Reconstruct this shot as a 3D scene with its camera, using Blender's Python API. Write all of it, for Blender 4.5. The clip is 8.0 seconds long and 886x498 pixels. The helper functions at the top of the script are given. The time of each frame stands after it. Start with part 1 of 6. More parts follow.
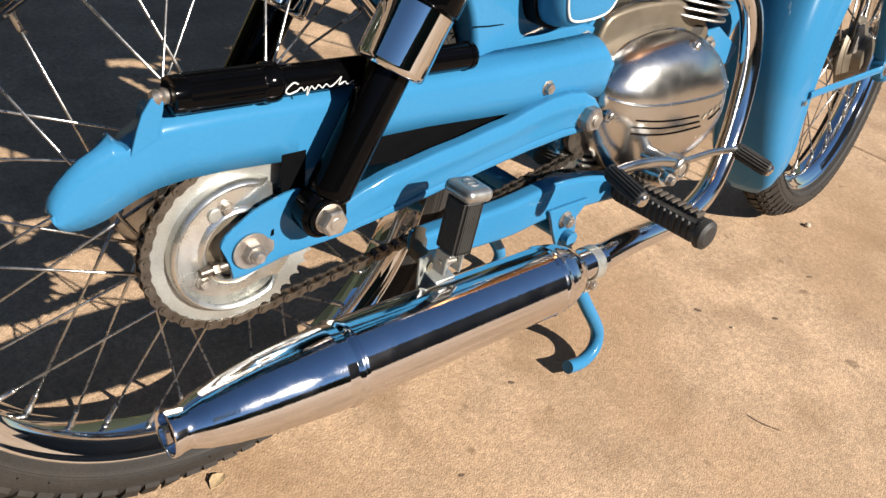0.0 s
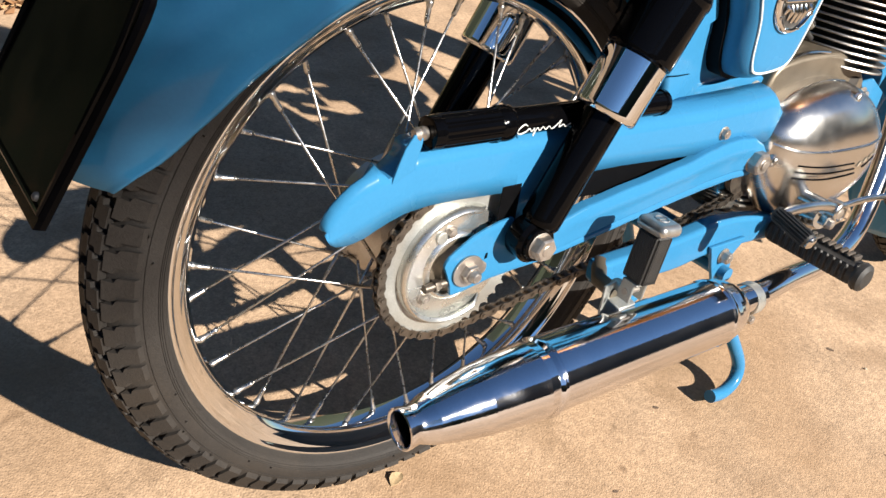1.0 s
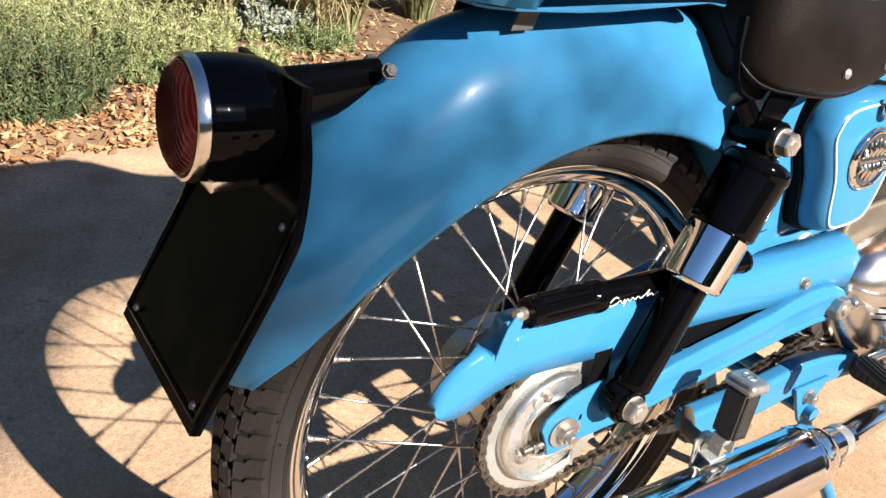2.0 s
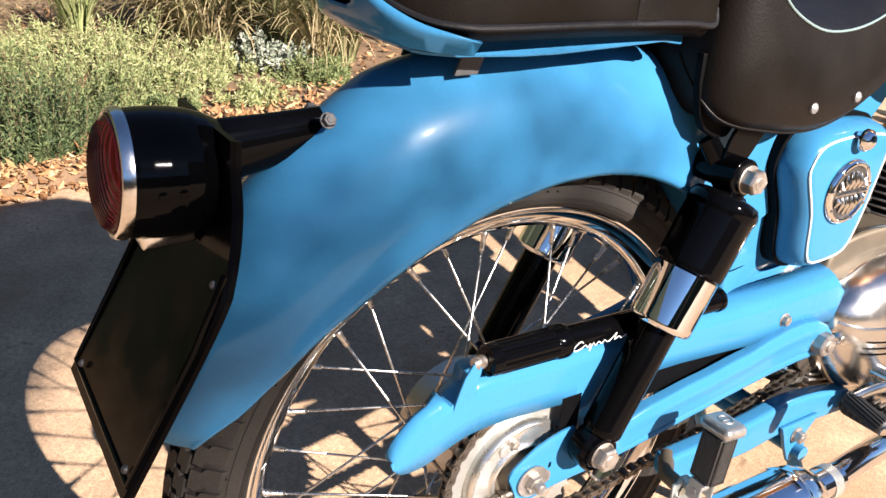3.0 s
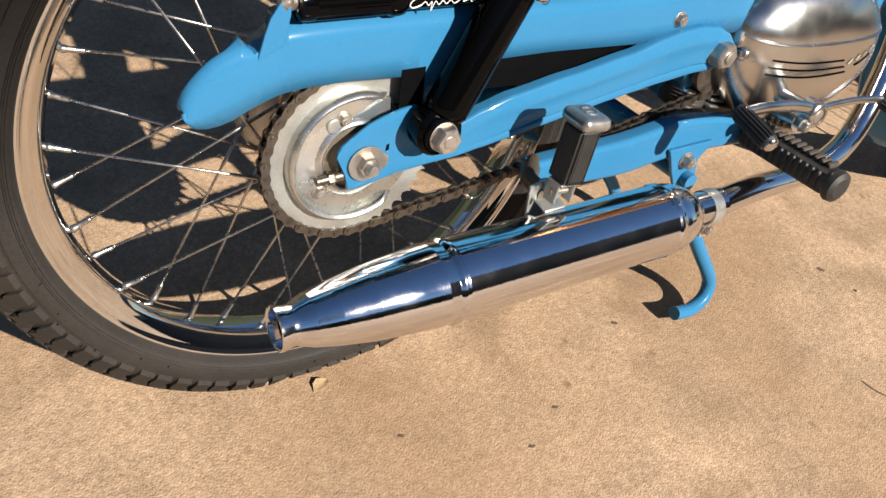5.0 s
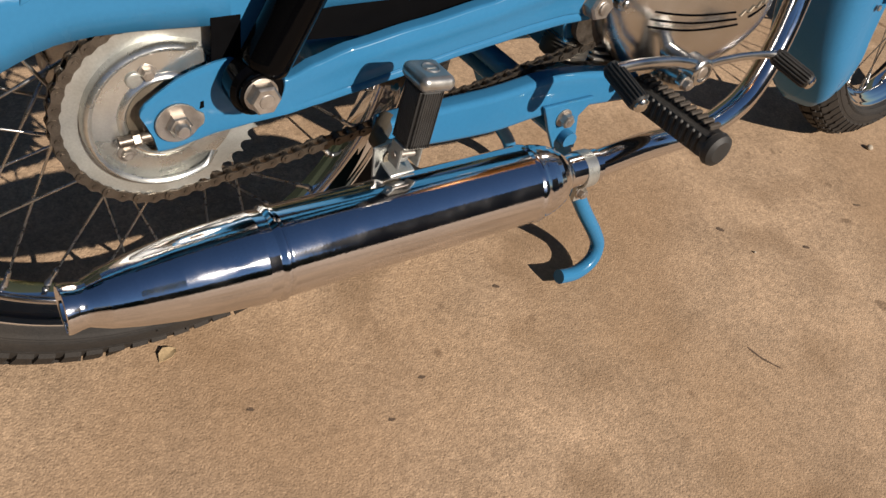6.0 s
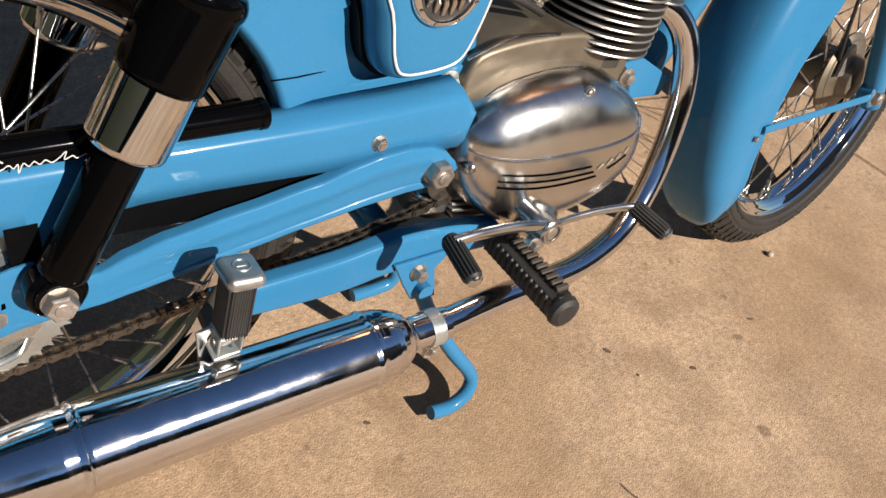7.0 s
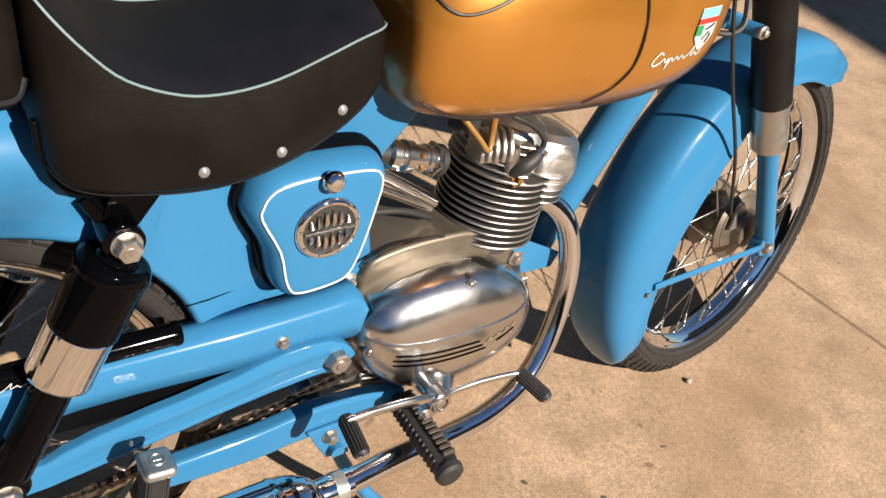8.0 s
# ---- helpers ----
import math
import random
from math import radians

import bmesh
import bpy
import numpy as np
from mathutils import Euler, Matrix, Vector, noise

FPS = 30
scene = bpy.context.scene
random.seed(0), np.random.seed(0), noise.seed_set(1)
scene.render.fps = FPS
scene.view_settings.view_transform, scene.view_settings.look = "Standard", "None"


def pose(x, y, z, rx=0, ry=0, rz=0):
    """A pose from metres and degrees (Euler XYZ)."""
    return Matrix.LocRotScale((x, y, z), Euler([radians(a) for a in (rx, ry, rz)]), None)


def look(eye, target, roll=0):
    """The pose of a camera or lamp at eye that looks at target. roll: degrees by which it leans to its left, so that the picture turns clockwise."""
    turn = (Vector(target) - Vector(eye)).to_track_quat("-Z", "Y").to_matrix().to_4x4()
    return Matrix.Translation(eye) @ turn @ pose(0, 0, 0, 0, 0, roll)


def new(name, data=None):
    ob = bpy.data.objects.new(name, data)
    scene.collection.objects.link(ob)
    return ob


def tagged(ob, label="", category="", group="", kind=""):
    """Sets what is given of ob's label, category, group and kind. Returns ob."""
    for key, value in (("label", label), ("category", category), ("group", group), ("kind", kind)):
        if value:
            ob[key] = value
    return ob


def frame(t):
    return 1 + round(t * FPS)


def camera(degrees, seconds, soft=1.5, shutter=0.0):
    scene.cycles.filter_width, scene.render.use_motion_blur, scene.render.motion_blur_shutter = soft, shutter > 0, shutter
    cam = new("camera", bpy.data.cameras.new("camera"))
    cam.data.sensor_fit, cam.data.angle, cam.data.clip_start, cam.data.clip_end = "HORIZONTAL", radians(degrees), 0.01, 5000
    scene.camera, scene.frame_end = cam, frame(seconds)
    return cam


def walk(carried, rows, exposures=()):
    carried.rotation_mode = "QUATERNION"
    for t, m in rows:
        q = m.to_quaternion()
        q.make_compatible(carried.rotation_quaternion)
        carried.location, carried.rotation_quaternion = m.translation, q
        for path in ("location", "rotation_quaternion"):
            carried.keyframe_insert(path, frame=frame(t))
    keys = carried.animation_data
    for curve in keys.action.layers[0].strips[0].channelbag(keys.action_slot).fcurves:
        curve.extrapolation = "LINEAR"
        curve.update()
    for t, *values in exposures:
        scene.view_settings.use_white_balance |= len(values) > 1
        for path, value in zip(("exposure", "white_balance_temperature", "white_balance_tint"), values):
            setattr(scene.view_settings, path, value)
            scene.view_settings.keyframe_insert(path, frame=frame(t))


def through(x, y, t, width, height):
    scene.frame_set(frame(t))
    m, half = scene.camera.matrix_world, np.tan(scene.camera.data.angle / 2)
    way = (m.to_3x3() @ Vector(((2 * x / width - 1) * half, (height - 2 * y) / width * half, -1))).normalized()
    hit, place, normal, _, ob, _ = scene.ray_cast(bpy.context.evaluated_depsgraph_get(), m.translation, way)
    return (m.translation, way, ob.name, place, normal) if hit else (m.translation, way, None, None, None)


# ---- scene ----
cam = camera(57.0, 8.0)
PATH = [
    (0, (-0.271, -0.541, 0.726), (0.896, 0.584, -0.446), 13.2),
    (0.5, (-0.35, -0.529, 0.728), (0.757, 0.642, -0.457), 13.9),
    (1, (-0.411, -0.511, 0.747), (0.646, 0.734, -0.409), 12.9),
    (1.5, (-0.447, -0.493, 0.795), (0.562, 0.853, -0.286), 10.4),
    (1.7, (-0.454, -0.488, 0.813), (0.538, 0.896, -0.236), 9.7),
    (2.8, (-0.419, -0.479, 0.855), (0.528, 0.995, -0.11), 7.0),
    (3, (-0.399, -0.486, 0.848), (0.551, 0.985, -0.118), 6.9),
    (3.5, (-0.372, -0.504, 0.826), (0.583, 0.934, -0.184), 7.7),
    (4, (-0.347, -0.524, 0.791), (0.59, 0.851, -0.319), 9.4),
    (4.5, (-0.317, -0.548, 0.746), (0.587, 0.733, -0.495), 10.8),
    (4.7, (-0.297, -0.553, 0.733), (0.601, 0.692, -0.549), 11.3),
    (5.8, (-0.186, -0.557, 0.69), (0.756, 0.51, -0.716), 15.8),
    (6, (-0.146, -0.555, 0.715), (0.796, 0.49, -0.707), 16.3),
    (6.5, (-0.053, -0.539, 0.763), (0.915, 0.492, -0.651), 16.9),
    (7, (0.002, -0.527, 0.837), (0.987, 0.535, -0.542), 17.3),
    (7.5, (0.022, -0.555, 0.952), (0.994, 0.583, -0.375), 15.9),
    (8, (0.073, -0.589, 1.061), (1.047, 0.594, -0.224), 14.4),
]
walk(cam, [(t, look(eye, target, roll)) for t, eye, target, roll in PATH], exposures=[(0, 1.15, 6450, 8), (1, 1.41, 6400, 8), (1.5, 1.58, 6400, 8), (2.8, 1.98, 6550, 14), (3, 1.92, 6550, 14), (3.5, 1.74, 6500, 13), (4, 1.66, 6450, 8), (4.5, 1.46, 6450, 8), (6, 0.44, 6650, 10), (6.5, 0.64, 6600, 10), (7, 0.83, 6550, 10), (7.5, 0.83, 6600, 10), (8, 1.05, 6650, 10)])

# ---- light ----
SUN_ELEV, SUN_AZ = radians(33.5), radians(-72.5)
world = bpy.data.worlds.new("world")
scene.world = world
world.use_nodes = True
wn = world.node_tree.nodes
sky = wn.new("ShaderNodeTexSky")
sky.sky_type = "NISHITA"
sky.sun_disc = False
sky.sun_elevation = SUN_ELEV
sky.sun_rotation = math.pi / 2 - SUN_AZ
sky.altitude, sky.air_density, sky.dust_density, sky.ozone_density = 2500, 1.4, 0.0, 6.0
wn["Background"].inputs["Strength"].default_value = 0.042
world.node_tree.links.new(sky.outputs["Color"], wn["Background"].inputs["Color"])
sun_data = bpy.data.lights.new("sun", "SUN")
sun_data.energy, sun_data.angle, sun_data.color = 5.0, radians(0.53), (1.0, 0.915, 0.82)
sun = new("sun", sun_data)
sun_way = Vector((math.cos(SUN_ELEV) * math.cos(SUN_AZ), math.cos(SUN_ELEV) * math.sin(SUN_AZ), math.sin(SUN_ELEV)))
sun.matrix_world = look(sun_way * 20, (0, 0, 0))


# ---- materials ----
def mat(name, color, rough=0.5, metal=0.0, coat=0.0, vary=0.1, scale=60.0, fine=600.0, bump=0.0, bump_scale=900.0, rough_vary=0.08, dirt=None, dirt_amount=0.0, spec=0.5, coat_rough=0.04):
    """A surface with two scales of variation in colour and gloss, a fine relief and optional dirt in patches."""
    m = bpy.data.materials.new(name)
    m.use_nodes = True
    n, l = m.node_tree.nodes, m.node_tree.links
    b = n["Principled BSDF"]
    b.inputs["Metallic"].default_value = metal
    b.inputs["Coat Weight"].default_value = coat
    b.inputs["Coat Roughness"].default_value = coat_rough
    b.inputs["Specular IOR Level"].default_value = spec
    tc = n.new("ShaderNodeTexCoord")
    big, small = n.new("ShaderNodeTexNoise"), n.new("ShaderNodeTexNoise")
    big.inputs["Scale"].default_value, big.inputs["Detail"].default_value = scale, 5
    small.inputs["Scale"].default_value, small.inputs["Detail"].default_value = fine, 3
    for t in (big, small):
        l.new(tc.outputs["Object"], t.inputs["Vector"])
    add = n.new("ShaderNodeMath")
    add.operation = "ADD"
    l.new(big.outputs["Fac"], add.inputs[0])
    l.new(small.outputs["Fac"], add.inputs[1])
    rng = n.new("ShaderNodeMapRange")
    rng.inputs["From Min"].default_value, rng.inputs["From Max"].default_value = 0.6, 1.4
    l.new(add.outputs[0], rng.inputs["Value"])
    mix = n.new("ShaderNodeMix")
    mix.data_type = "RGBA"
    mix.inputs["A"].default_value = (*[c * (1 - vary) for c in color], 1)
    mix.inputs["B"].default_value = (*[min(1, c * (1 + vary)) for c in color], 1)
    l.new(rng.outputs["Result"], mix.inputs["Factor"])
    out = mix.outputs["Result"]
    if dirt:
        spots = n.new("ShaderNodeTexNoise")
        spots.inputs["Scale"].default_value, spots.inputs["Detail"].default_value = scale * 0.55, 8
        l.new(tc.outputs["Object"], spots.inputs["Vector"])
        cut = n.new("ShaderNodeMapRange")
        cut.inputs["From Min"].default_value, cut.inputs["From Max"].default_value = 0.52, 0.75
        cut.inputs["To Max"].default_value = dirt_amount
        l.new(spots.outputs["Fac"], cut.inputs["Value"])
        mix2 = n.new("ShaderNodeMix")
        mix2.data_type = "RGBA"
        mix2.inputs["B"].default_value = (*dirt, 1)
        l.new(out, mix2.inputs["A"])
        l.new(cut.outputs["Result"], mix2.inputs["Factor"])
        out = mix2.outputs["Result"]
    l.new(out, b.inputs["Base Color"])
    rr = n.new("ShaderNodeMapRange")
    rr.inputs["From Min"].default_value, rr.inputs["From Max"].default_value = 0.3, 0.7
    rr.inputs["To Min"].default_value, rr.inputs["To Max"].default_value = max(0.0, rough - rough_vary), min(1.0, rough + rough_vary)
    l.new(big.outputs["Fac"], rr.inputs["Value"])
    l.new(rr.outputs["Result"], b.inputs["Roughness"])
    if bump:
        rel = n.new("ShaderNodeTexNoise")
        rel.inputs["Scale"].default_value, rel.inputs["Detail"].default_value = bump_scale, 4
        l.new(tc.outputs["Object"], rel.inputs["Vector"])
        bp = n.new("ShaderNodeBump")
        bp.inputs["Strength"].default_value, bp.inputs["Distance"].default_value = bump, 0.001
        l.new(rel.outputs["Fac"], bp.inputs["Height"])
        l.new(bp.outputs["Normal"], b.inputs["Normal"])
    return m


BLUE = mat("blue_paint", (0.0288, 0.1476, 0.288), 0.26, coat=0.32, coat_rough=0.04, vary=0.05, scale=9, fine=300, rough_vary=0.06, bump=0.012, bump_scale=160, spec=0.05)
BLACK = mat("black_enamel", (0.001296, 0.001296, 0.001584), 0.07, coat=0.0, spec=0.09, rough_vary=0.03, vary=0.2, scale=20, bump=0.02, bump_scale=120)
BOARD_BLACK = mat("worn_board_black", (0.0018, 0.0017, 0.002), 0.17, spec=0.04, rough_vary=0.1, vary=0.4, scale=30, fine=90, bump=0.05, bump_scale=60)
CHROME = mat("chrome", (0.74, 0.75, 0.76), 0.03, 1.0, vary=0.03, scale=30, rough_vary=0.02, bump=0.004, bump_scale=90)
PIPE_CHROME = mat("exhaust_chrome", (0.71, 0.7, 0.72), 0.075, 1.0, vary=0.05, scale=40, fine=500, rough_vary=0.04, bump=0.05, bump_scale=600)
ALLOY = mat("dull_alloy", (0.4176, 0.4104, 0.3888), 0.34, 0.9, vary=0.1, scale=80, bump=0.06, bump_scale=600)
OLD_CHROME = mat("worn_chrome", (0.62, 0.6, 0.57), 0.16, 1.0, vary=0.12, scale=50, rough_vary=0.06, bump=0.05, bump_scale=500)
POLISHED = mat("polished_aluminium", (0.57, 0.56, 0.54), 0.24, 1.0, vary=0.08, scale=35, rough_vary=0.04, bump=0.02, bump_scale=350)
MATT_GREY = mat("weathered_grey_bolt_shaded_strut", (0.054, 0.054, 0.05616), 0.62, 0.2, vary=0.2, scale=120, bump=0.1)
# near-black metal, shade of the gaps between fins and grille bars put into colour
GAP_DARK = mat("gap_dark_iron", (0.036, 0.0324, 0.0288), 0.6, 0.3, vary=0.2, scale=60, bump=0.2, bump_scale=800)
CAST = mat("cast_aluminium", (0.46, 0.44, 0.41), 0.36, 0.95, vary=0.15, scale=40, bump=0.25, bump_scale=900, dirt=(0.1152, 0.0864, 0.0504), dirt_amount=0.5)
CASE_ALLOY = mat("dull_case_alloy", (0.165, 0.137, 0.102), 0.48, 0.7, vary=0.16, scale=30, bump=0.2, bump_scale=700, dirt=(0.072, 0.0576, 0.036), dirt_amount=0.55)
ZINC = mat("zinc_plate", (0.43, 0.435, 0.41), 0.38, 0.75, vary=0.16, scale=34, bump=0.1, bump_scale=500, rough_vary=0.14, dirt=(0.1872, 0.1872, 0.1584), dirt_amount=0.75)
DRUM = mat("polished_zinc", (0.62, 0.62, 0.59), 0.26, 0.9, vary=0.12, scale=26, bump=0.06, bump_scale=300, rough_vary=0.14, dirt=(0.26, 0.26, 0.22), dirt_amount=0.5)
STEEL = mat("bolt_steel", (0.43, 0.39, 0.35), 0.44, 0.95, vary=0.12, scale=150, bump=0.08, dirt=(0.18, 0.144, 0.108), dirt_amount=0.4)
CHAINSTEEL = mat("oily_chain_steel", (0.144, 0.1224, 0.1008), 0.38, 0.85, vary=0.35, scale=120, bump=0.1, dirt=(0.036, 0.0252, 0.018), dirt_amount=0.8)
SPOKE = mat("spoke_steel", (0.504, 0.4968, 0.4824), 0.3, 1.0, vary=0.15, scale=90, rough_vary=0.1)
TYRE = mat("tyre_rubber", (0.019, 0.0165, 0.0145), 0.7, vary=0.35, scale=22, fine=420, bump=0.5, bump_scale=650, dirt=(0.04176, 0.0324, 0.02376), dirt_amount=0.38, spec=0.3)
RUBBER = mat("black_rubber", (0.01296, 0.01224, 0.01152), 0.6, vary=0.2, scale=60, bump=0.15, bump_scale=900, dirt=(0.0432, 0.036, 0.0288), dirt_amount=0.25)
DUSTY = mat("worn_rubber", (0.0432, 0.03312, 0.02448), 0.75, vary=0.3, scale=60, bump=0.3, bump_scale=700, dirt=(0.1368, 0.0972, 0.0612), dirt_amount=0.6)
VINYL = mat("black_vinyl", (0.0055, 0.0042, 0.0034), 0.5, vary=0.25, scale=18, bump=0.25, bump_scale=420, rough_vary=0.1, spec=0.12)
VINYL_TOP = mat("seat_top_vinyl", (0.00576, 0.00576, 0.0072), 0.5, vary=0.15, scale=24, bump=0.35, bump_scale=300, spec=0.3)
STUD = mat("pale_stud", (0.1944, 0.1944, 0.1944), 0.42, 0.3, vary=0.08, scale=200)
SEAL_AND_SHADE = mat("matt_black_seal_and_shade", (0.0014, 0.0014, 0.0018), 0.6, vary=0.2, scale=60, spec=0.06)
PIPING = mat("pale_piping", (0.144, 0.2016, 0.2016), 0.5, vary=0.08)
WHITE = mat("white_enamel", (0.54, 0.5472, 0.5328), 0.35, vary=0.05)
SATIN = mat("satin_black_paint", (0.006, 0.0052, 0.0048), 0.42, spec=0.25, vary=0.2, scale=30, bump=0.05, bump_scale=200)
GOLD = mat("gold_paint", (0.4032, 0.1692, 0.0252), 0.33, 0.55, coat=0.4, vary=0.06, scale=10, fine=1500)
LINE = mat("dark_pinstripe", (0.0144, 0.00864, 0.0072), 0.4)
RED_LENS = mat("red_lens", (0.05, 0.0045, 0.003), 0.16, coat=0.15, spec=0.15, vary=0.25, scale=60)
BRASS = mat("brass_fuel_pipe", (0.36, 0.1656, 0.0504), 0.3, 0.6, vary=0.15)
HOSE = mat("amber_fuel_hose", (0.2304, 0.1224, 0.0288), 0.35, vary=0.15)
SKYBLUE = mat("badge_blue", (0.18, 0.396, 0.54), 0.4)
RED = mat("badge_red", (0.432, 0.036, 0.0216), 0.4)
GREEN = mat("badge_green", (0.0216, 0.216, 0.072), 0.4)


# ---- mesh helpers ----
def spline(pts, k=6, closed=False):
    """Points of a smooth curve through pts."""
    pts = [Vector(p) for p in pts]
    n, out = len(pts), []
    for i in range(n if closed else n - 1):
        g = (lambda j: pts[j % n]) if closed else (lambda j: pts[min(max(j, 0), n - 1)])
        a, b, c, d = g(i - 1), g(i), g(i + 1), g(i + 2)
        for s in range(k):
            u = s / k
            out.append(0.5 * (2 * b + (c - a) * u + (2 * a - 5 * b + 4 * c - d) * u * u + (3 * b - a - 3 * c + d) * u ** 3))
    if not closed:
        out.append(pts[-1])
    return out


def loft(rings, caps=True, bm=None, around=True):
    """A skin over rings of equally many points."""
    bm = bm or bmesh.new()
    rows = [[bm.verts.new(p) for p in ring] for ring in rings]
    n = len(rows[0])
    for a, b in zip(rows, rows[1:]):
        for i in range(n if around else n - 1):
            j = (i + 1) % n
            bm.faces.new((a[i], a[j], b[j], b[i]))
    if caps and around:
        bm.faces.new(rows[0][::-1])
        bm.faces.new(rows[-1])
    return bm


def frame_of(axis):
    axis = Vector(axis).normalized()
    side = axis.cross(Vector((0, 0, 1)) if abs(axis.z) < 0.9 else Vector((1, 0, 0))).normalized()
    return axis, side, axis.cross(side).normalized()


def tube(pts, r, n=12, bm=None, caps=True, flat=1.0):
    """A round bar along pts; r is one radius or one for each point; flat squeezes it sideways."""
    pts = [Vector(p) for p in pts]
    rs = r if isinstance(r, (list, tuple)) else [r] * len(pts)
    rings, side = [], None
    for i, p in enumerate(pts):
        d = (pts[min(i + 1, len(pts) - 1)] - pts[max(i - 1, 0)]).normalized()
        if side is None:
            side = frame_of(d)[1]
        side = (side - d * side.dot(d)).normalized()
        up = d.cross(side)
        rings.append([p + rs[i] * (flat * math.cos(2 * math.pi * k / n) * side + math.sin(2 * math.pi * k / n) * up) for k in range(n)])
    return loft(rings, caps, bm)


def fluted(profile, origin, axis, ribs, depth, bm=None):
    """A turned grip with ribs that run along it."""
    a, s, u = frame_of(axis)
    o = Vector(origin)
    n = ribs * 4
    rings = []
    for h, r, f in profile:
        ring = []
        for k in range(n):
            q = r - depth * f * (0, 0, 1, 1)[k % 4]
            ring.append(o + a * h + q * (math.cos(2 * math.pi * k / n) * s + math.sin(2 * math.pi * k / n) * u))
        rings.append(ring)
    return loft(rings, True, bm)


def lathe(profile, origin, axis, n=32, bm=None, caps=True):
    """A turned body: profile holds (distance along the axis, radius)."""
    a, s, u = frame_of(axis)
    o = Vector(origin)
    full = [profile[0]]
    for (h0, r0), (h1, r1) in zip(profile, profile[1:]):
        d = math.hypot(h1 - h0, r1 - r0)
        if d > 0.006:
            for f in (0.0007 / d, 1 - 0.0007 / d):
                full.append((h0 + (h1 - h0) * f, r0 + (r1 - r0) * f))
        full.append((h1, r1))
    profile = full
    rings = [[o + a * h + max(r, 1e-4) * (math.cos(2 * math.pi * k / n) * s + math.sin(2 * math.pi * k / n) * u) for k in range(n)] for h, r in profile]
    return loft(rings, caps, bm)


def ring_body(profile, origin, axis, n=96, bm=None):
    """A closed ring: profile is a closed outline of (along the axis, radius)."""
    a, s, u = frame_of(axis)
    o = Vector(origin)
    rings = []
    for k in range(n):
        w = math.cos(2 * math.pi * k / n) * s + math.sin(2 * math.pi * k / n) * u
        rings.append([o + a * h + r * w for h, r in profile])
    bm = bm or bmesh.new()
    rows = [[bm.verts.new(p) for p in ring] for ring in rings]
    m = len(profile)
    for k in range(n):
        p, q = rows[k], rows[(k + 1) % n]
        for i in range(m):
            j = (i + 1) % m
            bm.faces.new((p[i], p[j], q[j], q[i]))
    return bm


def slab(outline, y0, y1, bevel=0.0015, segs=2, holes=None):
    """A plate cut to an outline of (x, z), from y0 to y1, with rounded edges."""
    bm = bmesh.new()
    face = bm.faces.new([bm.verts.new((p[0], y0, p[1])) for p in outline])
    ext = bmesh.ops.extrude_face_region(bm, geom=[face])
    bmesh.ops.translate(bm, vec=(0, y1 - y0, 0), verts=[v for v in ext["geom"] if isinstance(v, bmesh.types.BMVert)])
    bmesh.ops.recalc_face_normals(bm, faces=bm.faces[:])
    if bevel:
        edges = [e for e in bm.edges if e.calc_face_angle(0) > 0.6]
        bmesh.ops.bevel(bm, geom=edges, offset=bevel, segments=segs, affect="EDGES", profile=0.5)
    return bm


def box(size, m, bevel=0.002, segs=2, bm=None):
    """A block with rounded edges at the pose m."""
    b = bmesh.new()
    bmesh.ops.create_cube(b, size=1.0, matrix=Matrix.Diagonal((*size, 1)))
    if bevel:
        bmesh.ops.bevel(b, geom=b.edges[:], offset=bevel, segments=segs, affect="EDGES", profile=0.5)
    b.transform(m)
    return join(bm, b) if bm else b


def join(bm, other):
    me = bpy.data.meshes.new("joined")
    other.to_mesh(me)
    other.free()
    bm.from_mesh(me)
    bpy.data.meshes.remove(me)
    return bm


def bolt(at, axis, r=0.007, h=0.006, washer=0.0, washer_h=0.0015, bm=None):
    """A hexagon head with a chamfer, on a washer."""
    at, a = Vector(at), Vector(axis).normalized()
    bm = bm or bmesh.new()
    if washer:
        lathe([(0, washer), (washer_h * 0.8, washer), (washer_h, washer * 0.94)], at, a, 24, bm)
    s = washer_h if washer else 0
    lathe([(s, r), (s + h * 0.8, r), (s + h, r * 0.86)], at, a, 6, bm)
    lathe([(s + h, r * 0.5), (s + h + 0.0006, r * 0.45)], at, a, 12, bm)
    return bm


def part(name, bm, material, parent, label="", sharp=0.75, weighted=True):
    """Links a bmesh as one mesh object under a thing or a part."""
    bmesh.ops.recalc_face_normals(bm, faces=bm.faces[:])
    for f in bm.faces:
        f.smooth = True
    for e in bm.edges:
        e.smooth = e.calc_face_angle(0) < sharp
    me = bpy.data.meshes.new(name)
    bm.to_mesh(me)
    bm.free()
    me.materials.append(material)
    ob = new(name, me)
    ob.parent = parent
    if weighted:
        wm = ob.modifiers.new("normals", "WEIGHTED_NORMAL")
        wm.keep_sharp, wm.weight = True, 60
    return tagged(ob, label) if label else ob


def thing(name, label, category, m=None, group="", kind=""):
    ob = new(name)
    ob.empty_display_size = 0.1
    if m is not None:
        ob.matrix_world = m
    return tagged(ob, label, category, group, kind)


def lerp(pairs, x):
    """A value between the given (x, value) pairs."""
    if x <= pairs[0][0]:
        return pairs[0][1]
    for (a, va), (b, vb) in zip(pairs, pairs[1:]):
        if x <= b:
            u = (x - a) / (b - a)
            u = u * u * (3 - 2 * u) * 0.35 + u * 0.65
            return va + (vb - va) * u
    return pairs[-1][1]


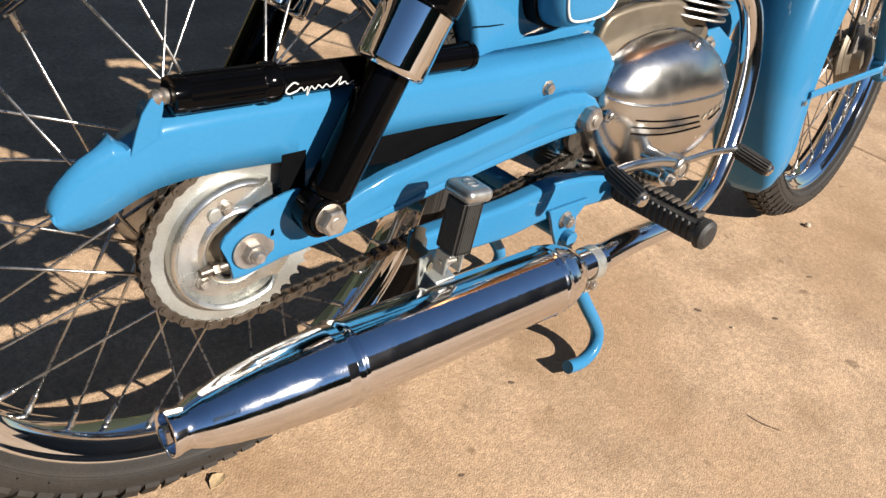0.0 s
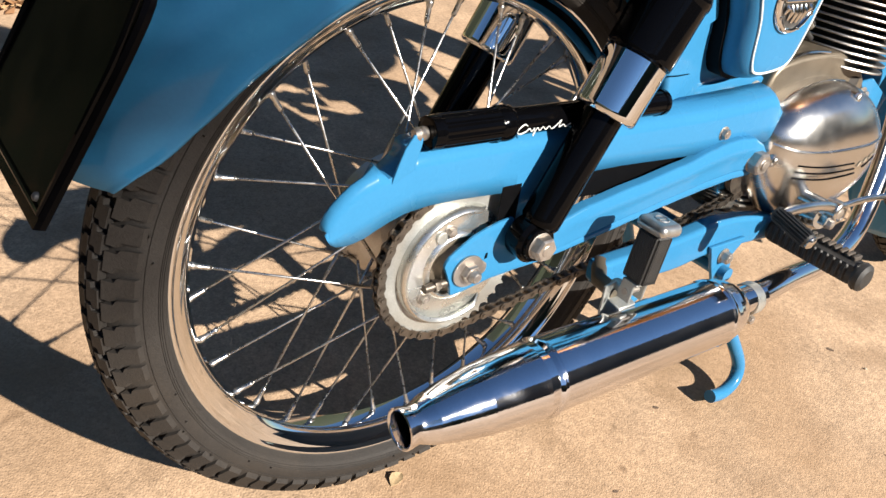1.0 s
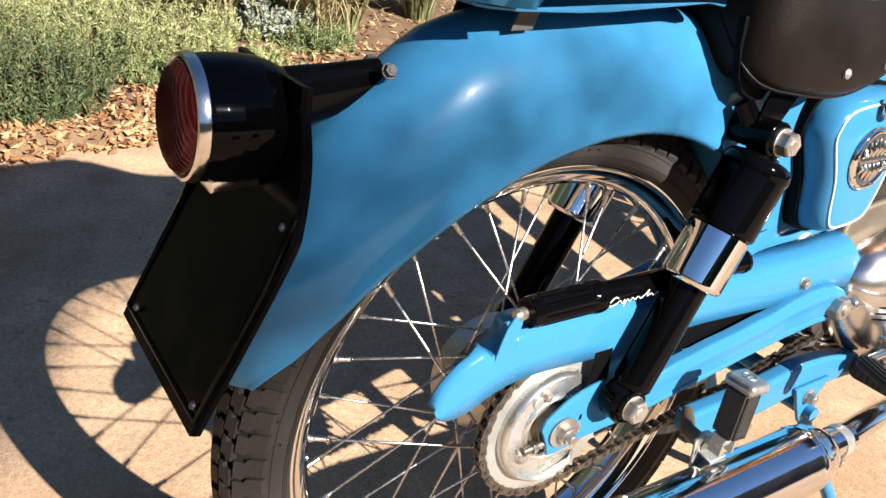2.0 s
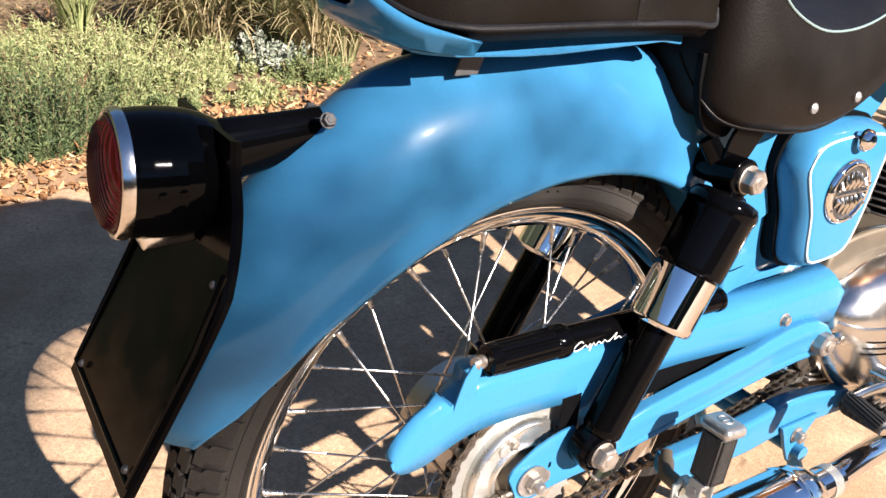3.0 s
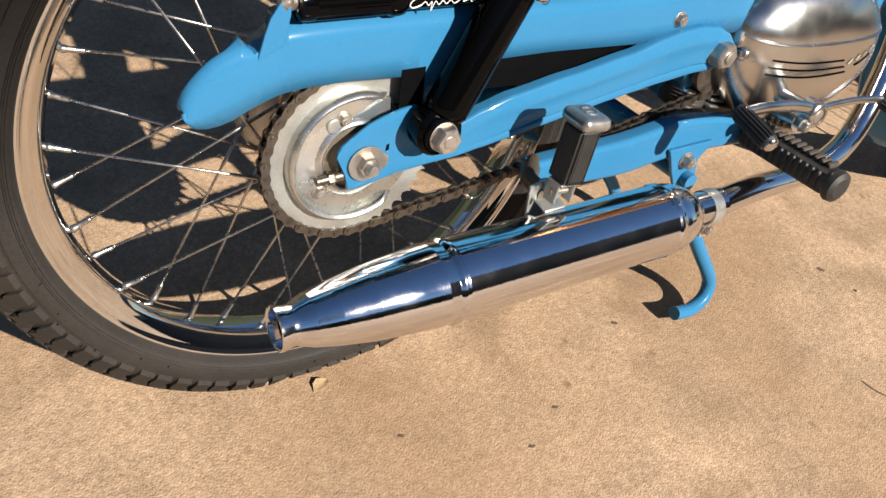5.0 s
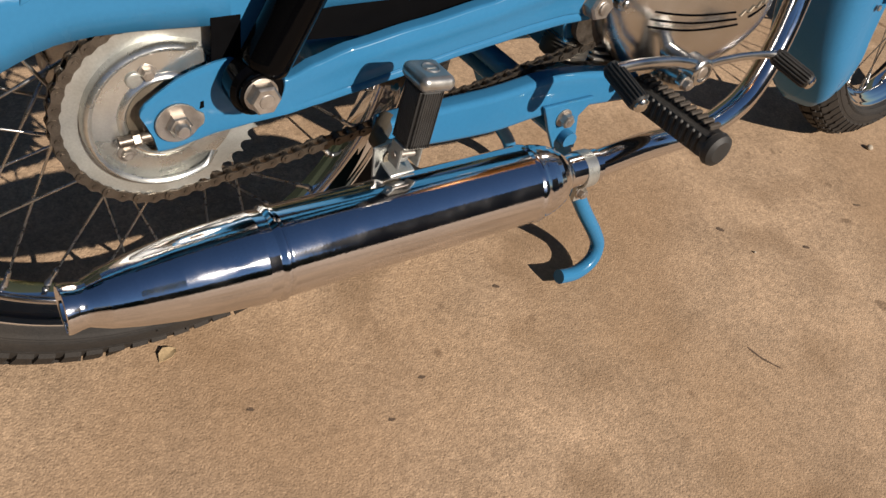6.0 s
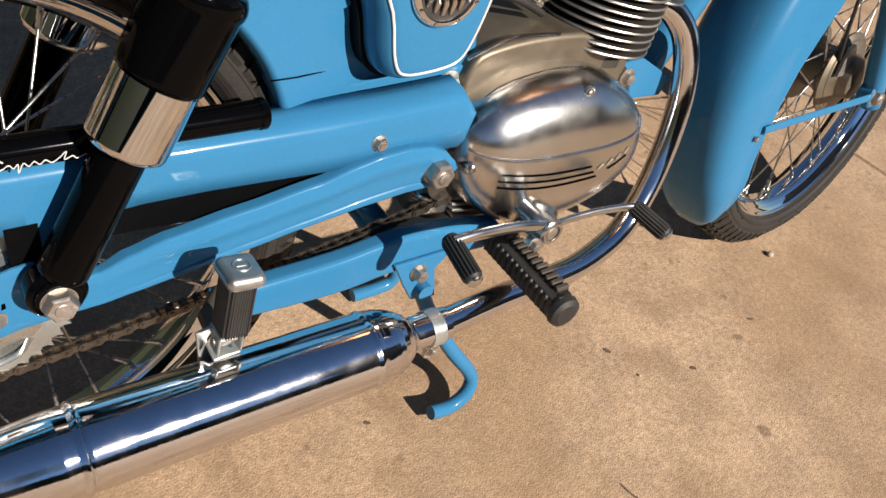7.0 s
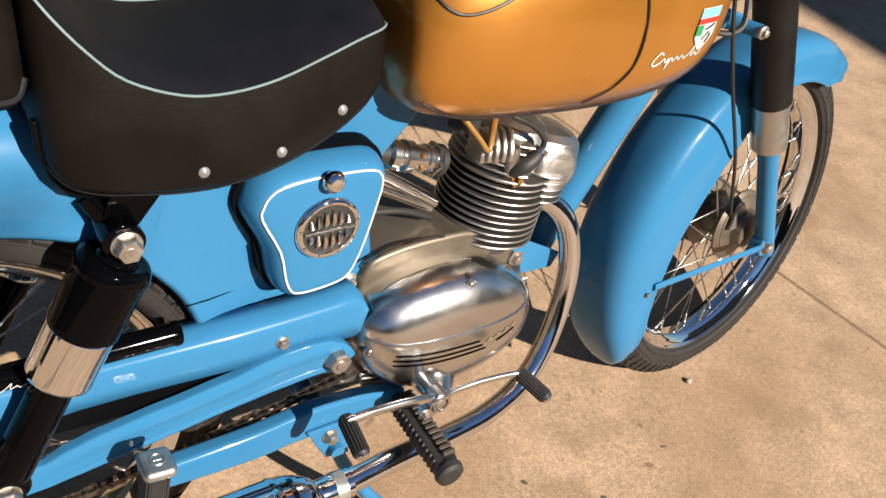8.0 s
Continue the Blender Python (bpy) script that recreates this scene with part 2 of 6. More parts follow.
# ---- ground ----
def concrete():
    """Sandy tan concrete: mottled at arm's length, grainy close by, with small pits and stains."""
    m = mat("tan_concrete", (0.406, 0.281, 0.18), 0.88, vary=0.1, scale=5, fine=240, bump=0.0, dirt=(0.3024, 0.2016, 0.1188), dirt_amount=0.45, spec=0.25)
    n, l = m.node_tree.nodes, m.node_tree.links
    b = n["Principled BSDF"]
    src = b.inputs["Base Color"].links[0].from_socket
    tc = n.new("ShaderNodeTexCoord")

    def tex(kind, scale, detail=3):
        t = n.new(kind)
        t.inputs["Scale"].default_value = scale
        if kind == "ShaderNodeTexNoise":
            t.inputs["Detail"].default_value = detail
        l.new(tc.outputs["Object"], t.inputs["Vector"])
        return t

    def remap(sock, a, b_, c, d):
        r = n.new("ShaderNodeMapRange")
        for k, v in zip(("From Min", "From Max", "To Min", "To Max"), (a, b_, c, d)):
            r.inputs[k].default_value = v
        l.new(sock, r.inputs["Value"])
        return r.outputs["Result"]

    def times(x, y):
        q = n.new("ShaderNodeMath")
        q.operation = "MULTIPLY"
        l.new(x, q.inputs[0])
        l.new(y, q.inputs[1])
        return q.outputs[0]

    grains = tex("ShaderNodeTexVoronoi", 380)
    sep = n.new("ShaderNodeSeparateColor")
    l.new(grains.outputs["Color"], sep.inputs["Color"])
    g1 = remap(sep.outputs["Red"], 0, 1, 0.79, 1.17)
    g2 = remap(tex("ShaderNodeTexNoise", 95, 6).outputs["Fac"], 0.3, 0.7, 0.84, 1.13)
    g3 = remap(tex("ShaderNodeTexNoise", 11, 5).outputs["Fac"], 0.3, 0.7, 0.8, 1.13)
    mul = n.new("ShaderNodeVectorMath")
    mul.operation = "SCALE"
    l.new(src, mul.inputs[0])
    l.new(times(times(g1, g2), g3), mul.inputs["Scale"])
    last = mul.outputs["Vector"]
    for scale, lo, hi, amount, col in ((23, 0.69, 0.75, 0.6, (0.115, 0.072, 0.043)), (70, 0.7, 0.76, 0.55, (0.1, 0.065, 0.04)), (7, 0.55, 0.7, 0.5, (0.2, 0.126, 0.07)), (2.6, 0.48, 0.66, 0.45, (0.25, 0.155, 0.085))):
        mx = n.new("ShaderNodeMix")
        mx.data_type = "RGBA"
        mx.inputs["B"].default_value = (*col, 1)
        l.new(last, mx.inputs["A"])
        l.new(remap(tex("ShaderNodeTexNoise", scale, 2).outputs["Fac"], lo, hi, 0.0, amount), mx.inputs["Factor"])
        last = mx.outputs["Result"]
    l.new(last, b.inputs["Base Color"])
    hs = n.new("ShaderNodeMath")
    hs.operation = "ADD"
    l.new(tex("ShaderNodeTexNoise", 430, 4).outputs["Fac"], hs.inputs[0])
    l.new(remap(grains.outputs["Distance"], 0, 0.6, 0.5, 0), hs.inputs[1])
    bp = n.new("ShaderNodeBump")
    bp.inputs["Strength"].default_value, bp.inputs["Distance"].default_value = 0.5, 0.0016
    l.new(hs.outputs[0], bp.inputs["Height"])
    l.new(bp.outputs["Normal"], b.inputs["Normal"])
    return m


CONCRETE = concrete()


def ground_sheet():
    """One sheet to the horizon, with a tooled joint running across it."""
    bm = bmesh.new()
    jx = lambda y: 1.594 - 0.21 * y
    xs = [-400, -3, -0.006, -0.002, 0.002, 0.006, 3, 400]
    ys = [-400, -3, -1, 0, 1, 1.45, 3, 400]
    rows = []
    for y in ys:
        row = []
        for i, x in enumerate(xs):
            lim = max(-3, min(3, y))
            px = x if abs(x) > 10 else jx(lim) + x
            row.append(bm.verts.new((px, y, -0.005 if i in (3, 4) else 0.0)))
        rows.append(row)
    for a, b in zip(rows, rows[1:]):
        for i in range(len(xs) - 1):
            bm.faces.new((a[i], a[i + 1], b[i + 1], b[i]))
    return bm


ground = part("ground", ground_sheet(), CONCRETE, None)
tagged(ground, "sunlit tan concrete driveway with a tooled joint", "ground", kind="structure")

# ---- motorcycle ----
BIKE = pose(-0.0117, -0.0256, 0.0132, -5.74, 0.66, 2.2) @ Matrix.Scale(1.019, 4)
bike = thing("motorcycle", "sky blue vintage motorcycle with gold tank parked on concrete", "motorcycle", BIKE)
RIGHT = Vector((0, -1, 0))

# rear and front wheel
RC, FC = Vector((-0.0015, 0.005, 0.2805)), Vector((1.163, -0.008, 0.281))


def tyre_mesh(c, lug):
    half, crown = 0.0355, 0.0475 - 1.5 * lug
    prof = []
    for k in range(25):
        a = math.radians(-118 + 236 * k / 24)
        y = half * math.sin(a)
        r = 0.2582 + crown * (math.cos(a) if math.cos(a) > 0 else 0.5 * math.cos(a))
        prof.append((y, r))
    prof += [(0.0252, 0.2462), (0.0205, 0.243), (0.0175, 0.2405), (-0.0175, 0.2405), (-0.0205, 0.243), (-0.0252, 0.2462)]
    bm = ring_body(prof, c, (0, 1, 0), 120)
    # fine mould lines round both sidewalls, and short rubber hairs
    chance = random.Random(3)
    for s in (-1, 1):
        for r in (0.2535, 0.2555, 0.257, 0.268):
            q = (r - 0.2582) / (crown if r > 0.2582 else crown * 0.5)
            y = half * (1 - q * q) ** 0.5
            ring_body([(s * (y - 0.0008), r - 0.0008), (s * (y + 0.0006), r), (s * (y - 0.0008), r + 0.0008)], c, (0, 1, 0), 120, bm)
        for k in range(44):
            a, r = chance.uniform(0, 2 * math.pi), chance.choice((0.259, 0.2635, 0.27, 0.2745))
            q = (r - 0.2582) / crown
            y = half * (1 - q * q) ** 0.5
            o = c + Vector((r * math.cos(a), s * y, r * math.sin(a)))
            tube([o - Vector((0, s * 0.001, 0)), o + Vector((chance.uniform(-0.001, 0.001), s * 0.0026, chance.uniform(-0.001, 0.001)))], 0.0007, 5, bm)
    # tread: a middle row, two stepped rows and big stepped lugs on both shoulders
    n = 84
    step = ((0.0, 0.06), (0.42, 0.06), (0.52, 0.24), (1.0, 0.24), (1.0, 0.98), (0.6, 0.98), (0.5, 0.78), (0.0, 0.78))
    for k in range(n):
        for row, (y0, y1, shift) in enumerate(((-0.0335, -0.021, 0.0), (-0.0186, -0.0092, 0.5), (-0.007, 0.007, 0.0), (0.0092, 0.0186, 0.5), (0.021, 0.0335, 0.0))):
            a0 = 2 * math.pi * (k + shift + 0.06 * math.sin(k * 2.4)) / n
            w = 2 * math.pi / n
            lo, hi = [], []
            for fy, fa in step:
                y = y0 + (y1 - y0) * fy
                a = a0 + w * (fa if row % 2 == 0 else 1 - fa)
                q = max(0.0, 1 - (y / half) ** 2) ** 0.5
                base = 0.2582 + crown * q
                for ring, h in ((lo, -0.001), (hi, lug)):
                    rr = base + h * (0.5 + 0.5 * q)
                    yy = y * (1 + h * 7)
                    ring.append(c + Vector((rr * math.cos(a), yy, rr * math.sin(a))))
            loft([lo, hi], True, bm)
    return bm


def rim_mesh(c):
    half = [(-0.0225, 0.2475), (-0.0246, 0.247), (-0.0254, 0.2452), (-0.0246, 0.2432), (-0.0228, 0.2418), (-0.0214, 0.2394), (-0.0196, 0.2352), (-0.0182, 0.2342), (-0.0168, 0.2312), (-0.0135, 0.227), (-0.0115, 0.2262), (-0.009, 0.2232)]
    inner = [(0.0185, 0.246), (0.0175, 0.241), (0.012, 0.236), (-0.012, 0.236), (-0.0175, 0.241), (-0.0185, 0.246)]
    prof = half + [(-y, r) for y, r in half[::-1]] + inner
    return ring_body(prof, c, (0, 1, 0), 128)


def spoke_mesh(length):
    """A spoke along z from its bent head, with the nipple at the rim end."""
    bm = tube([(0, 0, 0), (0, 0, length * 0.25), (0, 0, length * 0.27), (0, 0, length - 0.017)], [0.0016, 0.0016, 0.00115, 0.00115], 8)
    lathe([(0, 0.0019), (0.002, 0.0023), (0.012, 0.0023), (0.0145, 0.0031), (0.017, 0.0033), (0.019, 0.002)], (0, 0, length - 0.017), (0, 0, 1), 8, bm)
    me = bpy.data.meshes.new("spoke")
    bmesh.ops.recalc_face_normals(bm, faces=bm.faces[:])
    for f in bm.faces:
        f.smooth = True
    bm.to_mesh(me)
    bm.free()
    me.materials.append(SPOKE)
    return me


def wheel(name, c, hub_profile, hub_mat, flange_r, flange_y, phase, first=1, spread=52, lug=0.0066):
    hub = part(name, lathe(hub_profile, c, (0, 1, 0), 48), hub_mat, bike, "spoked wheel with chrome rim and treaded black tyre")
    part("tyre", tyre_mesh(c, lug), TYRE, hub, "dusty black rubber tyre with block tread", sharp=0.5)
    part("rim", rim_mesh(c), CHROME, hub, "chrome wheel rim", sharp=0.9)
    n = 36
    meshes = {}
    for k in range(n):
        side = -first if k % 2 else first
        ra = 2 * math.pi * (k + 0.5) / n + phase
        lead = 1 if ((k + (first < 0)) // 2) % 2 else -1
        ha = ra + lead * radians(spread)
        p = c + Vector((flange_r * math.cos(ha), side * (flange_y + 0.002 * lead), flange_r * math.sin(ha)))
        q = c + Vector((0.2212 * math.cos(ra), side * 0.004, 0.2212 * math.sin(ra)))
        length = (q - p).length
        key = round(length, 3)
        if key not in meshes:
            meshes[key] = spoke_mesh(length)
        ob = new("spoke", meshes[key])
        ob.parent = hub
        ob.matrix_local = Matrix.Translation(p) @ (q - p).to_track_quat("Z", "Y").to_matrix().to_4x4()
    return hub


rear_wheel = wheel("rear_wheel", RC, [(-0.05, 0.012), (-0.05, 0.03), (-0.036, 0.032), (-0.034, 0.05), (-0.03, 0.052), (-0.027, 0.05), (-0.02, 0.03), (0.012, 0.03), (0.022, 0.05), (0.026, 0.062), (0.05, 0.062), (0.055, 0.05), (0.058, 0.02)], CAST, 0.058, 0.022, radians(-10.3), -1, 50)
front_wheel = wheel("front_wheel", FC, [(-0.062, 0.014), (-0.06, 0.03), (-0.045, 0.034), (-0.04, 0.052), (-0.034, 0.056), (-0.028, 0.052), (-0.018, 0.034), (0.012, 0.034), (0.02, 0.06), (0.045, 0.062), (0.05, 0.03)], CASE_ALLOY, 0.052, 0.028, radians(2), lug=0.0034)

# sprocket and chain
SPR_Y, SPR_R, HZ = -0.053, 0.0775, 0.2795


def sprocket():
    out = []
    teeth = 41
    for k in range(teeth):
        for f, r in ((0.0, SPR_R - 0.004), (0.3, SPR_R - 0.002), (0.5, SPR_R + 0.003), (0.7, SPR_R - 0.002)):
            a = 2 * math.pi * (k + f) / teeth
            out.append((r * math.cos(a), HZ + r * math.sin(a)))
    return slab(out, SPR_Y - 0.0025, SPR_Y + 0.0025, 0.0, 1)


spr = part("sprocket", sprocket(), ZINC, bike, "pale zinc-plated rear chain sprocket", sharp=0.4)


def drum_lip():
    """A pressed rim that runs three quarters of the way round the drum cover and ends in a rolled lip."""
    prof = [(0.0, 0.0583), (0.0, 0.061), (0.006, 0.0604), (0.0092, 0.0592), (0.0105, 0.0574), (0.01, 0.0553), (0.0083, 0.0541), (0.0068, 0.0547), (0.0064, 0.056)]
    rings = []
    for k in range(73):
        a = radians(62 + 250 * k / 72)
        d = Vector((math.cos(a), 0, math.sin(a)))
        fade = min(1.0, min(k, 72 - k) / 4 + 0.15)
        rings.append([Vector((0, SPR_Y - 0.0022, HZ)) + d * r + RIGHT * (h * fade) for h, r in prof])
    return loft(rings, True)


part("drum_lip", drum_lip(), DRUM, spr, "raised pressed rim with a rolled edge")
part("drum_cover", ring_body([(0.0, 0.0583), (0.0022, 0.0573), (0.003, 0.05), (0.0042, 0.04), (0.0044, 0.036), (0.0072, 0.034), (0.0078, 0.0315), (0.006, 0.0295), (0.001, 0.0285), (0.0, 0.0285)], (0, SPR_Y - 0.0022, HZ), (0, -1, 0), 72), DRUM, spr, "dished zinc drum cover")
part("hub_core", lathe([(0, 0.0285), (0.003, 0.0285), (0.004, 0.023), (0.011, 0.02), (0.012, 0.012)], (0, SPR_Y - 0.002, HZ), (0, -1, 0), 32), CASE_ALLOY, spr)
for a, r in ((107, 0.0385), (221, 0.041), (330, 0.04)):
    p = (r * math.cos(radians(a)), SPR_Y - 0.0055, HZ + r * math.sin(radians(a)))
    part("sprocket_bolt", bolt(p, RIGHT, 0.0048, 0.004, 0.0068), STEEL, spr)
part("lug_boss", lathe([(0, 0.007), (0.003, 0.006), (0.004, 0.004)], (-0.0205, SPR_Y - 0.005, HZ + 0.033), RIGHT, 16), ZINC, spr)


def link_mesh(wide):
    """One chain link: two waisted side plates and its rollers, along x."""
    bm = bmesh.new()
    pitch, r = 0.0127, 0.0045
    ys = (0.0052, 0.0039) if wide else (0.0037, 0.0024)
    out = []
    for k in range(7):
        a = radians(90 + 180 * k / 6)
        out.append((r * math.cos(a), r * math.sin(a)))
    out.append((pitch / 2, -r * 0.72))
    for k in range(7):
        a = radians(-90 + 180 * k / 6)
        out.append((pitch + r * math.cos(a), r * math.sin(a)))
    out.append((pitch / 2, r * 0.72))
    for s in (-1, 1):
        loft([[(x, s * ys[0], z) for x, z in out], [(x, s * ys[1], z) for x, z in out]], True, bm)
    for x in (0, pitch):
        h = 0.0062 if wide else 0.0024
        lathe([(-h, 0.0018 if wide else 0.0039), (h, 0.0018 if wide else 0.0039)], (x, 0, 0), (0, 1, 0), 8, bm)
    bmesh.ops.recalc_face_normals(bm, faces=bm.faces[:])
    me = bpy.data.meshes.new("link")
    bm.to_mesh(me)
    bm.free()
    me.materials.append(CHAINSTEEL)
    return me


FSP, FSP_R = Vector((0.435, SPR_Y, 0.292)), 0.026


def chain_path():
    """The loop round both sprockets, at the pitch of the links."""
    r1, r2 = SPR_R, FSP_R
    c1, c2 = Vector((0, SPR_Y, HZ)), FSP
    pts = []
    d = c2 - c1
    base = math.atan2(d.z, d.x)
    off = math.acos((r1 - r2) / d.length)
    up, dn = base + off, base - off
    at = lambda c, r, a: c + Vector((r * math.cos(a), 0, r * math.sin(a)))
    sag = 0.006
    for k in range(61):
        u = k / 60
        p = at(c2, r2, dn).lerp(at(c1, r1, dn), u)
        pts.append(p - Vector((0, 0, sag * 4 * u * (1 - u))))
    for k in range(1, 61):
        pts.append(at(c1, r1, dn - (2 * math.pi - 2 * off) * k / 60))
    for k in range(1, 61):
        u = k / 60
        pts.append(at(c1, r1, up).lerp(at(c2, r2, up), u))
    for k in range(1, 31):
        pts.append(at(c2, r2, up - 2 * off * k / 30))
    return pts


loop = chain_path()
chain = part("chain", lathe([(-0.004, 0.010), (-0.004, FSP_R - 0.001), (0.004, FSP_R - 0.001), (0.004, 0.010)], FSP, (0, 1, 0), 30), CHAINSTEEL, bike, "oily brown steel roller chain with front sprocket")
links = (link_mesh(True), link_mesh(False))
walked, want, joints = 0.0, 0.0, []
for a, b in zip(loop, loop[1:]):
    seg = (b - a).length
    while want <= walked + seg:
        joints.append(a.lerp(b, (want - walked) / seg))
        want += 0.0127
    walked += seg
for i, (a, b) in enumerate(zip(joints, joints[1:])):
    ob = new("link", links[i % 2])
    ob.parent = chain
    d = b - a
    ob.matrix_local = Matrix.Translation(a) @ Matrix.Rotation(-math.atan2(d.z, d.x), 4, "Y")

# swing arm
ARM_TOP = [(-0.0225, 0.2915), (-0.0215, 0.2945), (-0.018, 0.299), (-0.008, 0.306), (0.006, 0.315), (0.02, 0.3205), (0.034, 0.3245), (0.046, 0.3262), (0.0485, 0.325), (0.051, 0.313), (0.056, 0.303), (0.075, 0.3), (0.0916, 0.302), (0.1137, 0.311), (0.1431, 0.32), (0.2064, 0.3315), (0.2754, 0.344), (0.311, 0.3545), (0.335, 0.36), (0.36, 0.362), (0.384, 0.3595), (0.402, 0.351), (0.413, 0.339), (0.4165, 0.331)]
ARM_BOT = [(-0.0225, 0.2895), (-0.0215, 0.287), (-0.019, 0.281), (-0.014, 0.268), (-0.0118, 0.2572), (-0.008, 0.2565), (0.0, 0.2568), (0.017, 0.2605), (0.033, 0.2642), (0.066, 0.267), (0.09, 0.2685), (0.118, 0.2728), (0.149, 0.2778), (0.187, 0.2845), (0.207, 0.2885), (0.263, 0.2985), (0.285, 0.3022), (0.323, 0.3078), (0.364, 0.3125), (0.392, 0.3135), (0.408, 0.3205), (0.4165, 0.329)]


def swing_arm(side):
    """A pressed arm that splays outwards to the front: a rounded shoulder along its top, a groove above its lower edge."""
    xs = sorted({p[0] for p in ARM_TOP} | {p[0] for p in ARM_BOT} | {0.05 + 0.012 * k for k in range(30)})
    rings = []
    for x in xs:
        zt, zb = lerp(ARM_TOP, x), lerp(ARM_BOT, x)
        a = min(1.0, max(0.0, (x - 0.09) / 0.09)) * min(1.0, max(0.0, (0.415 - x) / 0.05))
        face = 0.0725 + 0.033 * max(0.0, x)
        deep = -3.0 - 9 * min(1.0, max(0.0, (x - 0.05) / 0.06))
        edge = min(1.0, 0.35 + 0.65 * max(0.0, (x - 0.05) / 0.06))
        ring = []
        for f, d in ((0.0, deep), (0.0, -3.2 * edge), (0.025, -1.2), (0.06, -0.3), (0.1, 0.0), (0.19, 1.9 * a), (0.26, 2.6 * a), (0.33, 2.5 * a), (0.42, 1.4 * a), (0.5, 0.5 * a), (0.62, 0.0), (0.76, 0.0), (0.79, -0.5 * a), (0.82, -1.9 * a), (0.85, -0.6 * a), (0.88, 0.0), (0.95, 0.0), (0.98, -0.6), (1.0, -2.8 * edge), (1.0, deep)):
            ring.append(Vector((x, side * (face + d / 1000), zt + (zb - zt) * f)))
        rings.append(ring)
    return loft(rings, True)


sw = part("swing_arm", swing_arm(-1), BLUE, bike, "blue pressed-steel swinging arm", sharp=0.9)
part("swing_arm", swing_arm(1), BLUE, bike, sharp=0.9)
part("pivot_nut", bolt((0.393, -0.084, 0.332), RIGHT, 0.0138, 0.013, 0.0142), STEEL, sw)
part("pivot_stud", lathe([(0, 0.0062), (0.0022, 0.006), (0.003, 0.004)], (0.393, -0.0985, 0.332), RIGHT, 16), STEEL, sw)
part("axle_cam", slab([(0.0035 + 0.0168 * math.cos(a) * (1.22 if math.cos(a) > 0.9 else 1), 0.2805 + 0.0162 * math.sin(a)) for a in [2 * math.pi * k / 24 for k in range(24)]], -0.0728, -0.0752, 0.0008), STEEL, sw)
part("cam_slot", slab([(0.0205, 0.288), (0.0262, 0.2895), (0.0268, 0.2955), (0.0215, 0.2945)], -0.072, -0.0733, 0.0002, 1), BLACK, sw)
part("axle_nut", bolt((0.0035, -0.0752, 0.2805), RIGHT, 0.0092, 0.0065), STEEL, sw)
part("axle_end", lathe([(0, 0.0056), (0.006, 0.0056), (0.0075, 0.0042)], (0.0035, -0.081, 0.2805), RIGHT, 16), STEEL, sw)
part("chain_adjuster", tube([(-0.038, -0.067, 0.268), (-0.0125, -0.067, 0.2695)], 0.0042, 12), CHAINSTEEL, sw, "rusty chain adjuster")
part("adjuster_nut", bolt((-0.028, -0.067, 0.2685), (1, 0, 0.06), 0.006, 0.006), CHAINSTEEL, sw)

# chain guard
def guard():
    """The upper blade: a curved sheet with a rolled top, hooked down at its rear end."""
    st = [(-0.1395, 0.3505, 0.3465), (-0.1388, 0.356, 0.3415), (-0.136, 0.3625, 0.3365), (-0.131, 0.3692, 0.3335), (-0.123, 0.377, 0.3325), (-0.115, 0.3833, 0.3333), (-0.105, 0.3885, 0.336), (-0.096, 0.392, 0.3405), (-0.0945, 0.3915, 0.3412), (-0.0868, 0.3825, 0.3445), (-0.082, 0.384, 0.3465), (-0.07, 0.3885, 0.3505), (-0.0655, 0.392, 0.3512), (-0.0635, 0.4025, 0.3517), (-0.06, 0.404, 0.352), (-0.045, 0.4045, 0.3535), (-0.015, 0.4045, 0.353), (0.03, 0.4038, 0.3502), (0.0485, 0.403, 0.3495), (0.0492, 0.403, 0.342),
          (0.0503, 0.403, 0.308), (0.075, 0.4025, 0.308), (0.09, 0.402, 0.34), (0.1, 0.402, 0.3505), (0.13, 0.401, 0.353), (0.182, 0.401, 0.3535), (0.284, 0.401, 0.35), (0.35, 0.402, 0.3495), (0.4, 0.4035, 0.3475), (0.4205, 0.4045, 0.3462), (0.4275, 0.398, 0.3515), (0.4325, 0.3915, 0.371), (0.4345, 0.3885, 0.3815)]
    rings = []
    for x, zt, zb in st:
        ring = []
        k = min(1.0, max(0.0, (x + 0.105) / 0.03))
        out = lerp([(-0.14, -0.0645), (-0.06, -0.065), (0.1, -0.065), (0.3, -0.073), (0.44, -0.0735)], x)
        for dy, f in ((0.009 + 0.021 * k, -0.004 * (1 - k)), (0.0075 + 0.009 * k, -0.001 - 0.0035 * (1 - k)), (0.0042 + 0.0035 * k, -0.005), (0.0018, -0.0095), (0.0004, -0.0165)):
            full = 0.394 + 0.25 * (x + 0.0945) if -0.0946 < x < -0.065 else zt
            ring.append((x, out + dy, max(zb + 0.0005, min(zt, full + f))))
        zt = max(zt, full)
        mid = zt - 0.0165 + (zb - zt + 0.0165) * 0.5
        ring += [(x, out, max(zb + 0.0003, mid)), (x, out + 0.0002, zb)]
        rings.append(ring)
    return loft(rings, False, None, False)


